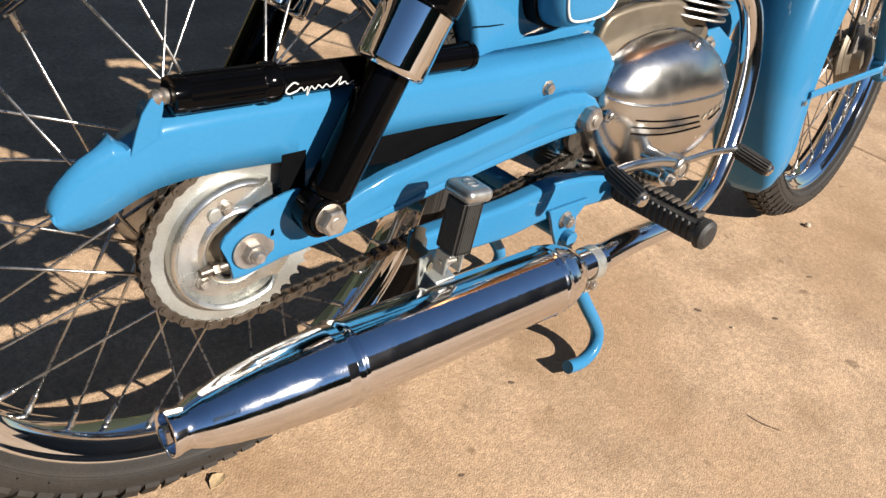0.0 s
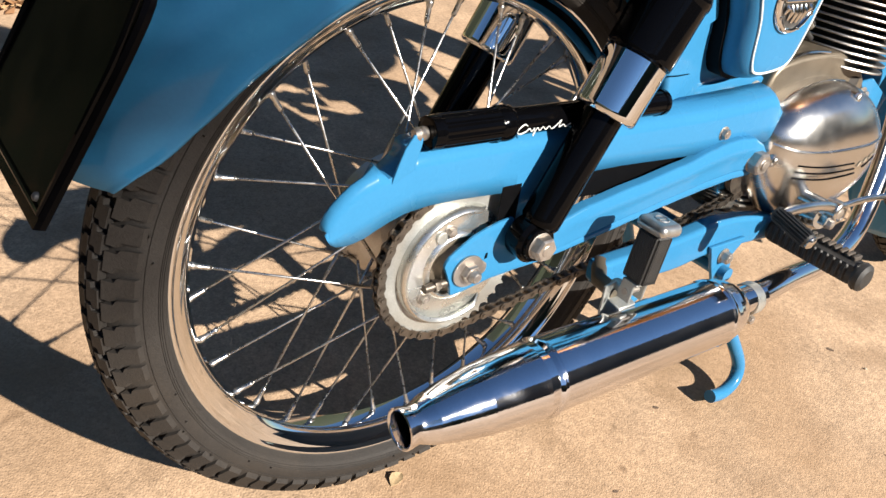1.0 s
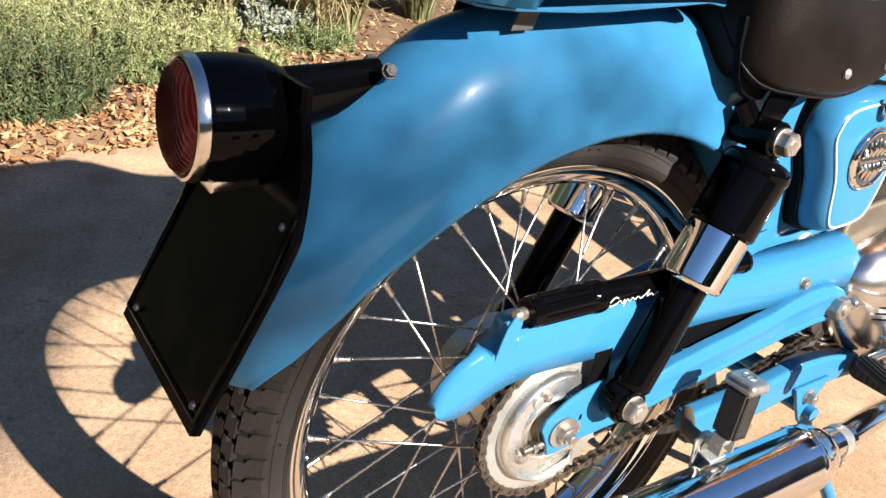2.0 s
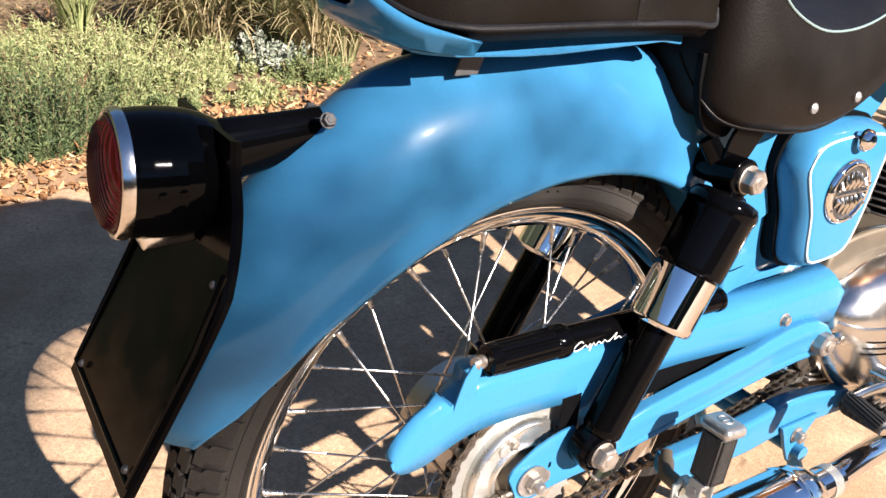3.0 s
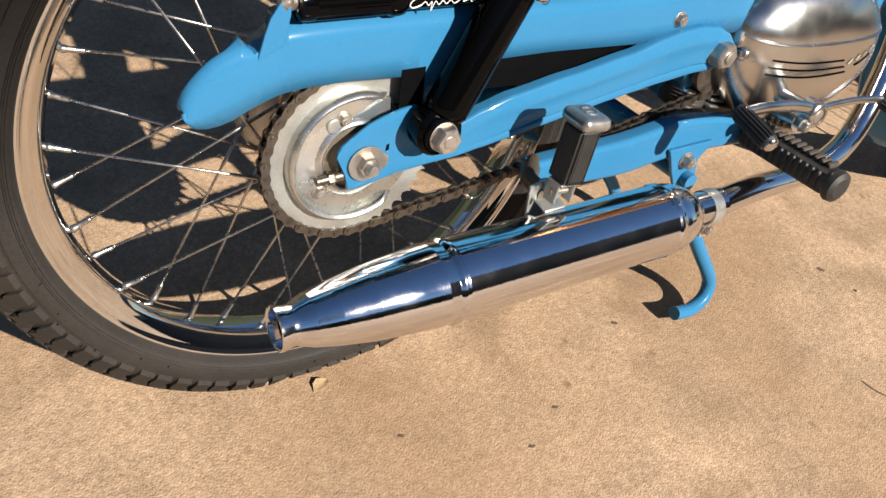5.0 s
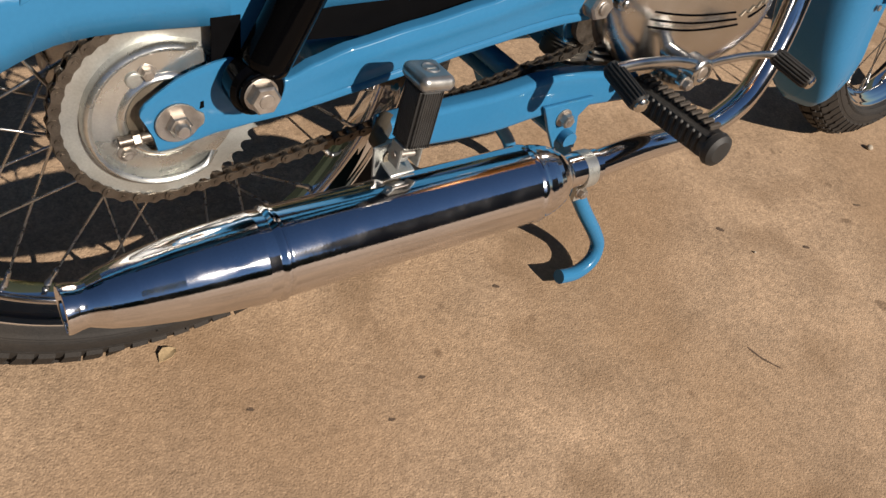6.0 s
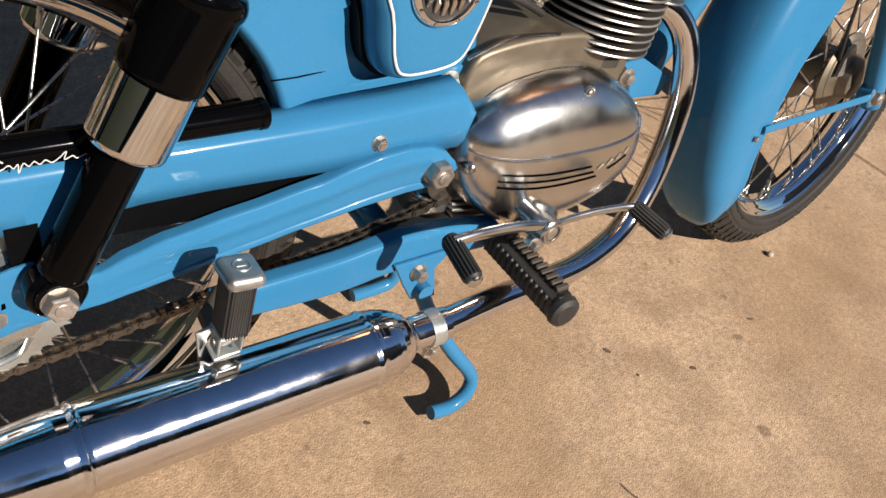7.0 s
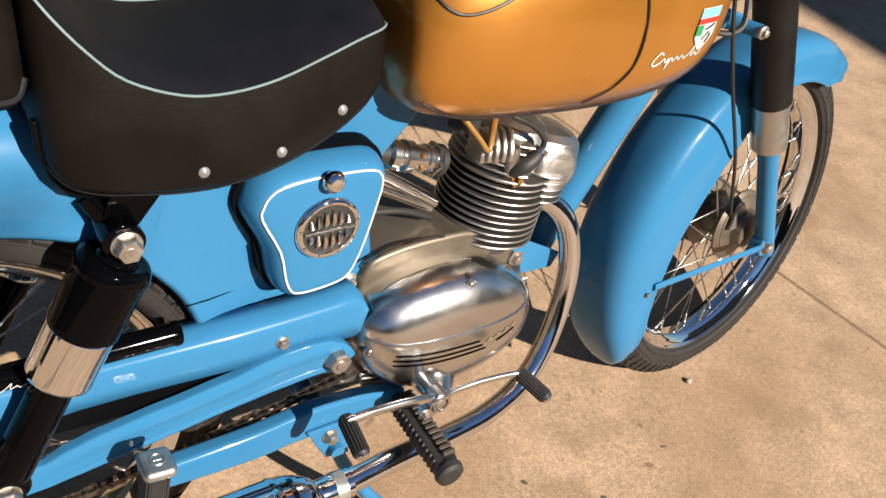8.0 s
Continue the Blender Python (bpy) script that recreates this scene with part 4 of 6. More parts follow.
LENS = [(0.0385, 0.0), (0.0365, 0.0055), (0.031, 0.0095), (0.022, 0.012), (0.01, 0.0133), (0.0, 0.0136)]


def lens_depth(r):
    for (r0, h0), (r1, h1) in zip(LENS, LENS[1:]):
        if r >= r1:
            return h0 + (h1 - h0) * (r0 - r) / (r0 - r1)
    return 0.0136


for k in range(19):
    c = -0.036 + 0.004 * k
    w = (0.0375 ** 2 - c * c) ** 0.5
    pts = []
    for i in range(13):
        u = -w + 2 * w * i / 12
        y, z = u * 0.5 + c * 0.866, u * 0.866 - c * 0.5
        pts.append(Vector((LX + 0.09 * z - lens_depth(math.hypot(y, z)), y, LZ + z)))
    part("lens_rib", tube(pts, 0.001, 6), RED_LENS, lamp)
part("red_lens", lens, RED_LENS, lamp, "dark red ribbed lamp lens")
part("lamp_rim", ring_body([(-0.003, 0.037), (-0.0045, 0.0388), (-0.004, 0.041), (0.0, 0.0424), (0.003, 0.0422), (0.003, 0.04)], (LX, 0, LZ), (1, 0, -0.09), 48), OLD_CHROME, lamp, "dull metal lens rim")
for x in (-0.294, -0.2815):
    part("lamp_screw", lathe([(0, 0.0032), (0.0015, 0.0028), (0.002, 0.001)], (x, -0.0415, 0.5875), (0, -1, 0), 12), BLACK, lamp)
part("plate_light", box((0.036, 0.022, 0.012), pose(-0.286, -0.006, 0.5485, 0, -3, 0), 0.003), OLD_CHROME, lamp)
arm_b = tube(spline([(-0.258, 0.0, 0.596), (-0.24, 0.0, 0.599), (-0.21, 0.0, 0.602), (-0.172, 0.0, 0.606)], 5), [0.0245 - 0.0005 * k for k in range(16)], 20, None, True, 0.62)
part("lamp_bracket", arm_b, BLACK, lamp)
for s in (-1, 1):
    part("bracket_bolt", bolt((-0.1771, 0.004 if s > 0 else -0.022, 0.6185), (0, s, 0.5), 0.005, 0.0035, 0.0058), MATT_GREY, lamp)

# saddle
def saddle():
    """Skirt rings from the lower edge up to the piping line."""
    st = [(0.1285, 0.654, 0.777, 0.052), (0.1298, 0.636, 0.772, 0.068), (0.1348, 0.6185, 0.762, 0.084), (0.146, 0.6055, 0.744, 0.096), (0.165, 0.5985, 0.72, 0.103), (0.19, 0.594, 0.6965, 0.1055), (0.23, 0.588, 0.68, 0.106), (0.268, 0.587, 0.677, 0.105), (0.308, 0.593, 0.682, 0.102), (0.35, 0.606, 0.694, 0.097), (0.385, 0.623, 0.704, 0.091), (0.41, 0.64, 0.708, 0.083), (0.422, 0.656, 0.707, 0.07)]
    return st


ST = saddle()


def skirt_ring(x, lo, hi, w):
    return [Vector((x, -w * 0.86, lo)), Vector((x, -w * 0.97, lo + 0.012)), Vector((x, -w, lo + (hi - lo) * 0.4)), Vector((x, -w * 0.985, lo + (hi - lo) * 0.75)), Vector((x, -w * 0.95, hi))]


def mirror_ring(r):
    return r + [Vector((p.x, -p.y, p.z)) for p in r[::-1]]


def spline4(st, k):
    a = spline([Vector((s[0], s[1], s[2])) for s in st], k)
    b = spline([Vector((s[0], s[3], 0)) for s in st], k)
    return [(p.x, p.y, p.z, q.y) for p, q in zip(a, b)]


STD = spline4(ST, 4)
seat = part("saddle", loft([mirror_ring(skirt_ring(*s)) for s in STD], True), VINYL, bike, "black vinyl saddle with pale piping and metal studs", sharp=0.9)
top = []
for x, lo, hi, w in STD:
    w2 = w * 0.95
    ring = [Vector((x, -w2 * f, hi - 0.001 + 0.016 * (1 - f ** 3))) for f in (1.0, 0.93, 0.8, 0.6, 0.35, 0.0)]
    ring = ring + [Vector((x, -p.y, p.z)) for p in ring[-2::-1]]
    top.append(ring)
part("saddle_top", loft(top, False, None, False), VINYL_TOP, seat, "dark creased vinyl seat top")
edge = [Vector((x, -w * 0.955, hi + 0.0005)) for x, lo, hi, w in STD]
edge2 = [Vector((x, w * 0.955, hi + 0.0005)) for x, lo, hi, w in STD]
part("piping", tube(edge + edge2[::-1], 0.0011, 8), PIPING, seat, "pale blue-grey piping")
hem = [Vector((x, -w * 0.875, lo + 0.002)) for x, lo, hi, w in STD]
part("hem", tube(hem, 0.0013, 8), VINYL, seat)
for s in (-1, 1):
    part("rear_apron", slab([(0.127, 0.66), (0.128, 0.636), (0.135, 0.609), (0.145, 0.594), (0.159, 0.5868), (0.176, 0.5855), (0.188, 0.6), (0.188, 0.66)], s * 0.0655, s * 0.0735, 0.002), SEAL_AND_SHADE, seat, "black inner apron beside the mudguard")
for x, z in ((0.2425, 0.6135), (0.3108, 0.6175), (0.3695, 0.645)):
    i = min(range(len(STD)), key=lambda k: abs(STD[k][0] - x))
    _, lo, hi, w = STD[i]
    f = (z - lo - 0.012) / ((hi - lo) * 0.4 - 0.012)
    y = -w * (0.97 + 0.03 * min(1, f))
    part("stud", lathe([(0, 0.005), (0.002, 0.0047), (0.0036, 0.0026), (0.004, 0.0005)], (x, y + 0.0003, z), (0, -1, 0.1), 20), STUD, seat)

# seat bracket over the shock
for s in (-1, 1):
    part("seat_bracket", slab([(0.164, 0.556), (0.171, 0.546), (0.18, 0.5445), (0.189, 0.549), (0.196, 0.56), (0.222, 0.594), (0.228, 0.612), (0.19, 0.615), (0.172, 0.585)], s * 0.078, s * 0.0815, 0.001), BLACK, fr, "black saddle strap")
    part("mudguard_lug", tube([(0.1755, s * 0.077, 0.5565), (0.168, s * 0.072, 0.57), (0.159, s * 0.067, 0.5845)], [0.0115, 0.0095, 0.0085], 14, None, True, 0.6), BLACK, fr)
part("shock_boss", tube([(0.1755, -0.08, 0.5565), (0.1755, 0.08, 0.5565)], 0.014, 20), BLACK, fr)

# pillion pad on its blue pan
pan = slab([(-0.13, 0.667), (-0.12, 0.6655), (-0.1, 0.6645), (-0.05, 0.664), (-0.02, 0.664), (0.085, 0.669), (0.106, 0.666), (0.106, 0.674), (0.08, 0.676), (-0.13, 0.675)], -0.068, 0.068, 0.002)
for v in pan.verts:
    v.co.y *= lerp([(-0.13, 0.7), (-0.1, 0.9), (-0.05, 1.0)], v.co.x)
pan_ob = part("pillion_pan", pan, BLUE, bike, "thin blue seat pan under the pillion pad")
rows = []
for x, lo, w, h in spline4([(-0.156, 0.7, 0.745, 0.022), (-0.1525, 0.691, 0.757, 0.042), (-0.144, 0.6835, 0.767, 0.059), (-0.131, 0.678, 0.772, 0.0725), (-0.116, 0.676, 0.775, 0.082), (-0.098, 0.675, 0.776, 0.0865), (-0.06, 0.675, 0.776, 0.088), (0.0, 0.675, 0.776, 0.088), (0.085, 0.6735, 0.776, 0.088), (0.108, 0.671, 0.776, 0.087), (0.121, 0.672, 0.774, 0.083), (0.128, 0.682, 0.77, 0.075)], 3):
    hi, w = w, h
    rows.append(mirror_ring([Vector((x, -w * 0.55, lo)), Vector((x, -w * 0.9, lo + 0.003)), Vector((x, -w, lo + 0.014)), Vector((x, -w * 1.01, lo + (hi - lo) * 0.6)), Vector((x, -w * 0.96, hi - 0.006)), Vector((x, -w * 0.85, hi + 0.006)), Vector((x, -w * 0.4, hi + 0.014))]))
tail = []
for q in rows:
    x, lo, w = q[0].x, q[0].z, abs(q[2].y)
    if x > -0.095:
        break
    lip = lerp([(-0.156, 0.014), (-0.13, 0.011), (-0.095, 0.005)], x)
    tail.append(mirror_ring([Vector((x - 0.004, -w * 1.035, lo + lip)), Vector((x - 0.004, -w * 1.03, lo + 0.006)), Vector((x - 0.003, -w * 0.92, lo - 0.004)), Vector((x - 0.003, -w * 0.5, lo - 0.007))]))
tail_ob = part("pan_tail", loft(tail, False, None, False), BLUE, pan_ob, "blue upturned rear of the seat pan")
sol = tail_ob.modifiers.new("thickness", "SOLIDIFY")
sol.thickness, sol.offset = 0.0015, 1
pad_ob = part("pillion_pad", loft(rows, True), VINYL, bike, "black grained vinyl pillion pad", sharp=1.0)
part("pad_piping", tube([Vector((r[2].x, r[2].y * 1.005, r[2].z - 0.001)) for r in rows], 0.0024, 8), VINYL_TOP, pad_ob)
part("pad_strap", tube([(0.045, -0.0885, 0.69), (0.045, -0.0895, 0.73), (0.045, -0.084, 0.772)], 0.014, 8, None, True, 0.15), VINYL, pad_ob)
# struts coloured dark grey to stand for the shade under the pad
for s in (-1, 1):
    part("pan_strut", slab([(-0.088, 0.647), (-0.068, 0.647), (-0.06, 0.666), (-0.08, 0.666)], s * 0.036, s * 0.039, 0.0008), MATT_GREY, pan_ob)

# toolbox
FACE = [(0.3055, 0.534), (0.3063, 0.5475), (0.3125, 0.558), (0.3255, 0.565), (0.356, 0.5685), (0.39, 0.5682), (0.418, 0.5655), (0.4275, 0.5585), (0.4295, 0.546), (0.4265, 0.529), (0.4175, 0.489), (0.408, 0.459), (0.3985, 0.443), (0.383, 0.4375), (0.36, 0.4355), (0.3455, 0.4365), (0.3375, 0.4415), (0.3315, 0.457), (0.3245, 0.493)]
FACE = [(p[0], p[1]) for p in spline(FACE, 3, True)]
BOX_C = (0.37, 0.505)


def scaled(outline, k, c=BOX_C):
    return [(c[0] + (x - c[0]) * k, c[1] + (z - c[1]) * k) for x, z in outline]


def grown(outline, d, c=BOX_C):
    """The outline moved out by d along its own normals."""
    out, n = [], len(outline)
    for i, (x, z) in enumerate(outline):
        (x0, z0), (x1, z1) = outline[i - 2], outline[(i + 2) % n]
        tx, tz = x1 - x0, z1 - z0
        ln = math.hypot(tx, tz) or 1.0
        nx, nz = tz / ln, -tx / ln
        if nx * (x - c[0]) + nz * (z - c[1]) < 0:
            nx, nz = -nx, -nz
        out.append((x + nx * d, z + nz * d))
    return out


def toolbox():
    rings = []
    for y, d in ((-0.044, 0.0118), (-0.052, 0.0122), (-0.058, 0.0118), (-0.065, 0.0102), (-0.071, 0.0078), (-0.0755, 0.0048), (-0.0785, 0.0016), (-0.08, -0.002)):
        rings.append([Vector((x, y, z)) for x, z in grown(FACE, d)])
    for y, k in ((-0.0806, 0.88), (-0.0809, 0.6), (-0.081, 0.25)):
        rings.append([Vector((x, y, z)) for x, z in scaled(FACE, k)])
    return loft(rings, True)


tb = part("toolbox", toolbox(), BLUE, bike, "blue side toolbox with white pinstripe and round chrome grille", sharp=0.9)
part("box_seal", loft([[Vector((x, y, z)) for x, z in grown(FACE, 0.0165)] for y in (-0.02, -0.0505)], True), SEAL_AND_SHADE, tb, "black rubber seal")
stripe = [Vector((x, -0.0793, z)) for x, z in grown(FACE, 0.0005)]
part("pinstripe", tube(stripe + stripe[:1], 0.00125, 6), WHITE, tb, "thin white pinstripe")
GC = Vector((0.3715, -0.0808, 0.5115))
part("grille", lathe([(0, 0.034), (0.0015, 0.0348), (0.0035, 0.0342), (0.0052, 0.0325), (0.0058, 0.0305), (0.0052, 0.0285), (0.003, 0.0275), (0.003, 0.0)], GC, RIGHT, 48), CHROME, tb, "round chrome grille with raised bars")
part("grille_back", lathe([(0.0032, 0.0278), (0.0036, 0.0)], GC, RIGHT, 40), GAP_DARK, tb, "dark ground behind the bars")
for k, hgt in enumerate((0.013, 0.019, 0.0222, 0.0222, 0.019, 0.013)):
    x = -0.0195 + 0.0078 * k
    for s in (-1, 1):
        part("grille_bar", tube([GC + Vector((x, -0.0042, s * 0.0045)), GC + Vector((x, -0.0068, s * hgt * 0.55)), GC + Vector((x, -0.0042, s * hgt))], [0.0018, 0.0026, 0.0016], 10), OLD_CHROME, tb)
part("grille_bar", tube([GC + Vector((-0.0265, -0.0048, 0)), GC + Vector((0.0265, -0.0048, 0))], 0.0021, 8), OLD_CHROME, tb)
for k in range(9):
    a = 2 * math.pi * (k + 0.3) / 9
    part("rivet", lathe([(0, 0.0019), (0.0008, 0.0016), (0.0012, 0.0006)], GC + Vector((0.0308 * math.cos(a), -0.0057, 0.0308 * math.sin(a))), RIGHT, 10), OLD_CHROME, tb)
part("knob", lathe([(0, 0.008), (0.003, 0.009), (0.006, 0.0115), (0.011, 0.011), (0.0145, 0.007), (0.0155, 0.001)], (0.372, -0.079, 0.5665), RIGHT, 28), CHROME, tb, "round chrome knob")

# engine
CASE = [(0.423, 0.343), (0.432, 0.367), (0.467, 0.390), (0.522, 0.402), (0.582, 0.398), (0.632, 0.378), (0.670, 0.346), (0.686, 0.310), (0.682, 0.273), (0.647, 0.242), (0.592, 0.224), (0.537, 0.220), (0.487, 0.238), (0.444, 0.276), (0.426, 0.310)]
CC = (0.554, 0.316)


def crankcase():
    outl = [(p[0], p[1]) for p in spline([(0.436, 0.36), (0.446, 0.412), (0.478, 0.426), (0.54, 0.43), (0.6, 0.424), (0.655, 0.395), (0.69, 0.345), (0.69, 0.28), (0.64, 0.235), (0.5, 0.232), (0.45, 0.27)], 3, True)]
    bm = slab(outl, -0.045, 0.07, 0.006, 3)
    return bm


eng = part("engine", crankcase(), CASE_ALLOY, bike, "single-cylinder engine of weathered aluminium")
# brighter metal along the ridge stands for its highlight
part("case_ridge", tube(spline([(0.437, -0.046, 0.42), (0.479, -0.0462, 0.434), (0.51, -0.0462, 0.4355), (0.546, -0.046, 0.432)], 6), 0.0018, 8), OLD_CHROME, eng, "ridge of the case with its highlight put into bright metal")
base = [(p[0], p[1]) for p in spline(CASE, 5, True)]
cover_rings = []
for y, k in ((-0.043, 1.0), (-0.058, 1.0), (-0.068, 0.985), (-0.0738, 0.969), (-0.079, 0.95), (-0.0843, 0.921), (-0.089, 0.885), (-0.0938, 0.837), (-0.098, 0.78), (-0.1018, 0.71), (-0.105, 0.63), (-0.1075, 0.54), (-0.1095, 0.44), (-0.1107, 0.33), (-0.1115, 0.22), (-0.1118, 0.1)):
    cover_rings.append([Vector((x, y, z)) for x, z in scaled(base, k, CC)])
cov = part("clutch_cover", loft(cover_rings, True), POLISHED, bike, "polished egg-shaped clutch cover", sharp=1.1, weighted=False)


def on_cover(x, z):
    """The place on the egg's surface over (x, z)."""
    polar = sorted((math.atan2(b - CC[1], a - CC[0]), math.hypot(a - CC[0], b - CC[1])) for a, b in base)
    polar = [(polar[-1][0] - 2 * math.pi, polar[-1][1])] + polar + [(polar[0][0] + 2 * math.pi, polar[0][1])]
    ang, rr = math.atan2(z - CC[1], x - CC[0]), math.hypot(x - CC[0], z - CC[1])
    for (a0, r0), (a1, r1) in zip(polar, polar[1:]):
        if a0 <= ang <= a1:
            q = rr / (r0 + (r1 - r0) * (ang - a0) / max(1e-6, a1 - a0))
            break
    tab = [(0.0, -0.1118), (0.22, -0.1115), (0.44, -0.1095), (0.63, -0.105), (0.78, -0.098), (0.885, -0.089), (0.95, -0.079), (0.985, -0.068), (1.0, -0.058)]
    for (a, ya), (b, yb) in zip(tab, tab[1:]):
        if q <= b:
            return Vector((x, ya + (yb - ya) * (q - a) / (b - a), z))
    return Vector((x, -0.058, z))


seam = [on_cover(x, z) + Vector((0, -0.0008, 0)) for x, z in [(p.x, p.y) for p in spline([(0.43, 0.345), (0.452, 0.34), (0.49, 0.3365), (0.55, 0.3335), (0.6, 0.3315), (0.65, 0.3315), (0.685, 0.338)], 8)]]
part("cover_ridge", tube(seam, 0.0016, 8), POLISHED, cov)
for ends in (((0.462, 0.3215), (0.515, 0.315), (0.577, 0.3105)), ((0.46, 0.3135), (0.515, 0.3065), (0.583, 0.302)), ((0.461, 0.3052), (0.518, 0.298), (0.59, 0.2945)), ((0.606, 0.3005), (0.62, 0.304), (0.634, 0.3085))):
    pts = [on_cover(p.x, p.y) + Vector((0, -0.0003, 0)) for p in spline([(x, z, 0) for x, z in ends], 9)]
    part("cover_slot", tube(pts, 0.00115, 8), BLACK, cov, "dark slot in the cover")
emb_line = [on_cover(0.588 + 0.0066 * k, 0.3045 + 0.004 * (k % 2) + 0.0014 * k) + Vector((0, -0.0008, 0)) for k in range(8)]
emb = spline(emb_line, 4)
part("cover_emblem", tube(emb, 0.0011, 6), CASE_ALLOY, cov)
for x, z in ((0.436, 0.325), (0.5625, 0.3885)):
    p = on_cover(x, z) + Vector((0, 0.001, 0))
    part("cover_screw", lathe([(-0.02, 0.0095), (-0.001, 0.0085), (0.001, 0.0072), (0.001, 0.006), (-0.003, 0.0056), (-0.003, 0.0046), (0.0025, 0.0042), (0.0035, 0.003), (0.0035, 0.0012), (0.001, 0.001), (0.001, 0.0)], p, RIGHT, 20), POLISHED, cov)
# highlight along the cover's top edge, drawn as a brighter bar
part("cover_edge", tube(spline([(0.447, -0.0585, 0.376), (0.47, -0.0585, 0.3915), (0.51, -0.0585, 0.4), (0.55, -0.0585, 0.4015), (0.582, -0.0585, 0.3975)], 6), 0.0014, 8), OLD_CHROME, cov, "upper cover edge with its highlight put into bright metal")
part("pedal_shaft_boss", tube([(0.547, -0.05, 0.242), (0.538, -0.08, 0.244), (0.53, -0.1, 0.2465), (0.524, -0.116, 0.2485), (0.521, -0.126, 0.25)], [0.036, 0.031, 0.025, 0.0175, 0.0125], 24), POLISHED, cov)
for k in range(5):
    part("case_fin", slab([(0.446 + 0.002 * k, 0.262 - 0.0085 * k), (0.505 + 0.002 * k, 0.249 - 0.0085 * k), (0.505 + 0.002 * k, 0.252 - 0.0085 * k), (0.446 + 0.002 * k, 0.266 - 0.0085 * k)], -0.056, -0.02, 0.001, 1), CAST, eng)
part("breather", lathe([(-0.012 + 0.004 * k + (0.0 if j == 0 else 0.002), 0.026 if j == 0 else 0.02) for k in range(7) for j in (0, 1)], (0.43, -0.03, 0.255), (0.2, 0, 1), 28), CAST, eng)

CB, CD = Vector((0.636, 0.0, 0.392)), Vector((0.14, 0, 1)).normalized()


def fin(k, r, t=0.0013):
    o = CB + CD * (0.012 + 0.0088 * k)
    return lathe([(-t, r * 0.5), (-t, r - 0.001), (-0.0005, r), (0.0005, r), (t, r - 0.001), (t, r * 0.5)], o, CD, 40)


# barrel and fin faces coloured dark to deepen the shaded gaps; edges stay pale
cyl = part("cylinder", lathe([(-0.01, 0.047), (0.0, 0.047), (0.004, 0.042), (0.1, 0.042)], CB, CD, 36), GAP_DARK, bike, "finned aluminium cylinder barrel")
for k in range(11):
    fn = part("cooling_fin", fin(k, 0.0672 if k < 8 else 0.0652), GAP_DARK, cyl)
    part("fin_edge", ring_body([(-0.0014, (0.0665 if k < 8 else 0.0645)), (-0.0012, (0.0675 if k < 8 else 0.0655)), (0.0, (0.068 if k < 8 else 0.066)), (0.0012, (0.0675 if k < 8 else 0.0655)), (0.0014, (0.0665 if k < 8 else 0.0645))], CB + CD * (0.012 + 0.0088 * k), CD, 56), CAST, fn, "pale cast fin edge")
# head, leaning with the barrel
HD = CB + CD * 0.105
def sector_fin(c, r, a0, a1, t=0.0013, inner=0.04):
    """A cooling fin that runs only part of the way round the head."""
    rings = []
    for k in range(25):
        a = radians(a0 + (a1 - a0) * k / 24)
        d = Vector((math.cos(a), math.sin(a), 0))
        d = (d - CD * d.dot(CD)).normalized()
        rings.append([c + d * inner - CD * t, c + d * (r - 0.001) - CD * t, c + d * r, c + d * (r - 0.001) + CD * t, c + d * inner + CD * t])
    return loft(rings, True)


head = part("cylinder_head", lathe([(-0.006, 0.045), (0.006, 0.048), (0.035, 0.047), (0.05, 0.04), (0.056, 0.026)], HD, CD, 32), CAST, bike, "cast aluminium cylinder head")
for k in range(6):
    part("cooling_fin", sector_fin(HD + CD * (-0.003 + 0.0088 * k), 0.068 - 0.0012 * k, 95, 258), CAST, head)
# cam box on the forward side with its own fins below a smooth round cap
CAM = Vector((0.699, -0.012, 0.515))
for k in range(5):
    part("cooling_fin", lathe([(-0.0013, 0.02), (-0.0013, 0.037), (0, 0.038), (0.0013, 0.037), (0.0013, 0.02)], CAM + Vector((-0.004 - 0.0015 * k, -0.012, -0.026 - 0.0085 * k)), CD, 32), CAST, head)
part("cam_cover", lathe([(-0.05, 0.02), (-0.045, 0.03), (0.012, 0.0335), (0.024, 0.0345), (0.031, 0.0338), (0.036, 0.0318), (0.0395, 0.0285), (0.0415, 0.024), (0.0425, 0.018), (0.043, 0.01), (0.0431, 0.0015)], CAM + Vector((0.002, 0, -0.026)), (-0.1, -1, 0.2), 36), CAST, head, "smooth rounded cast cam cover")
top_cover = lathe([(0, 0.055), (0.016, 0.057), (0.028, 0.0535), (0.036, 0.044), (0.0415, 0.028), (0.043, 0.011), (0.0432, 0.0)], HD + Vector((0.05, 0.004, -0.004)), (0.25, 0.1, 1), 40)
part("top_cover", top_cover, CAST, head, "broad ribbed cast head cover")
for k in range(5):
    part("cover_rib", ring_body([(-0.001, 0.0562 - 0.0009 * k * k), (0.0, 0.058 - 0.0009 * k * k), (0.001, 0.0562 - 0.0009 * k * k)], HD + Vector((0.05, 0.004, -0.004)) + Vector((0.25, 0.1, 1)).normalized() * (0.012 + 0.0052 * k), (0.25, 0.1, 1), 40), CAST, head)
# rocker box: a low block with arched ribs and a round post
RK = Vector((0.598, -0.034, 0.536))
part("rocker_box", box((0.05, 0.03, 0.03), Matrix.Translation(RK) @ pose(0, 0, 0, 0, 8, 0), 0.006, 3), CAST, head)
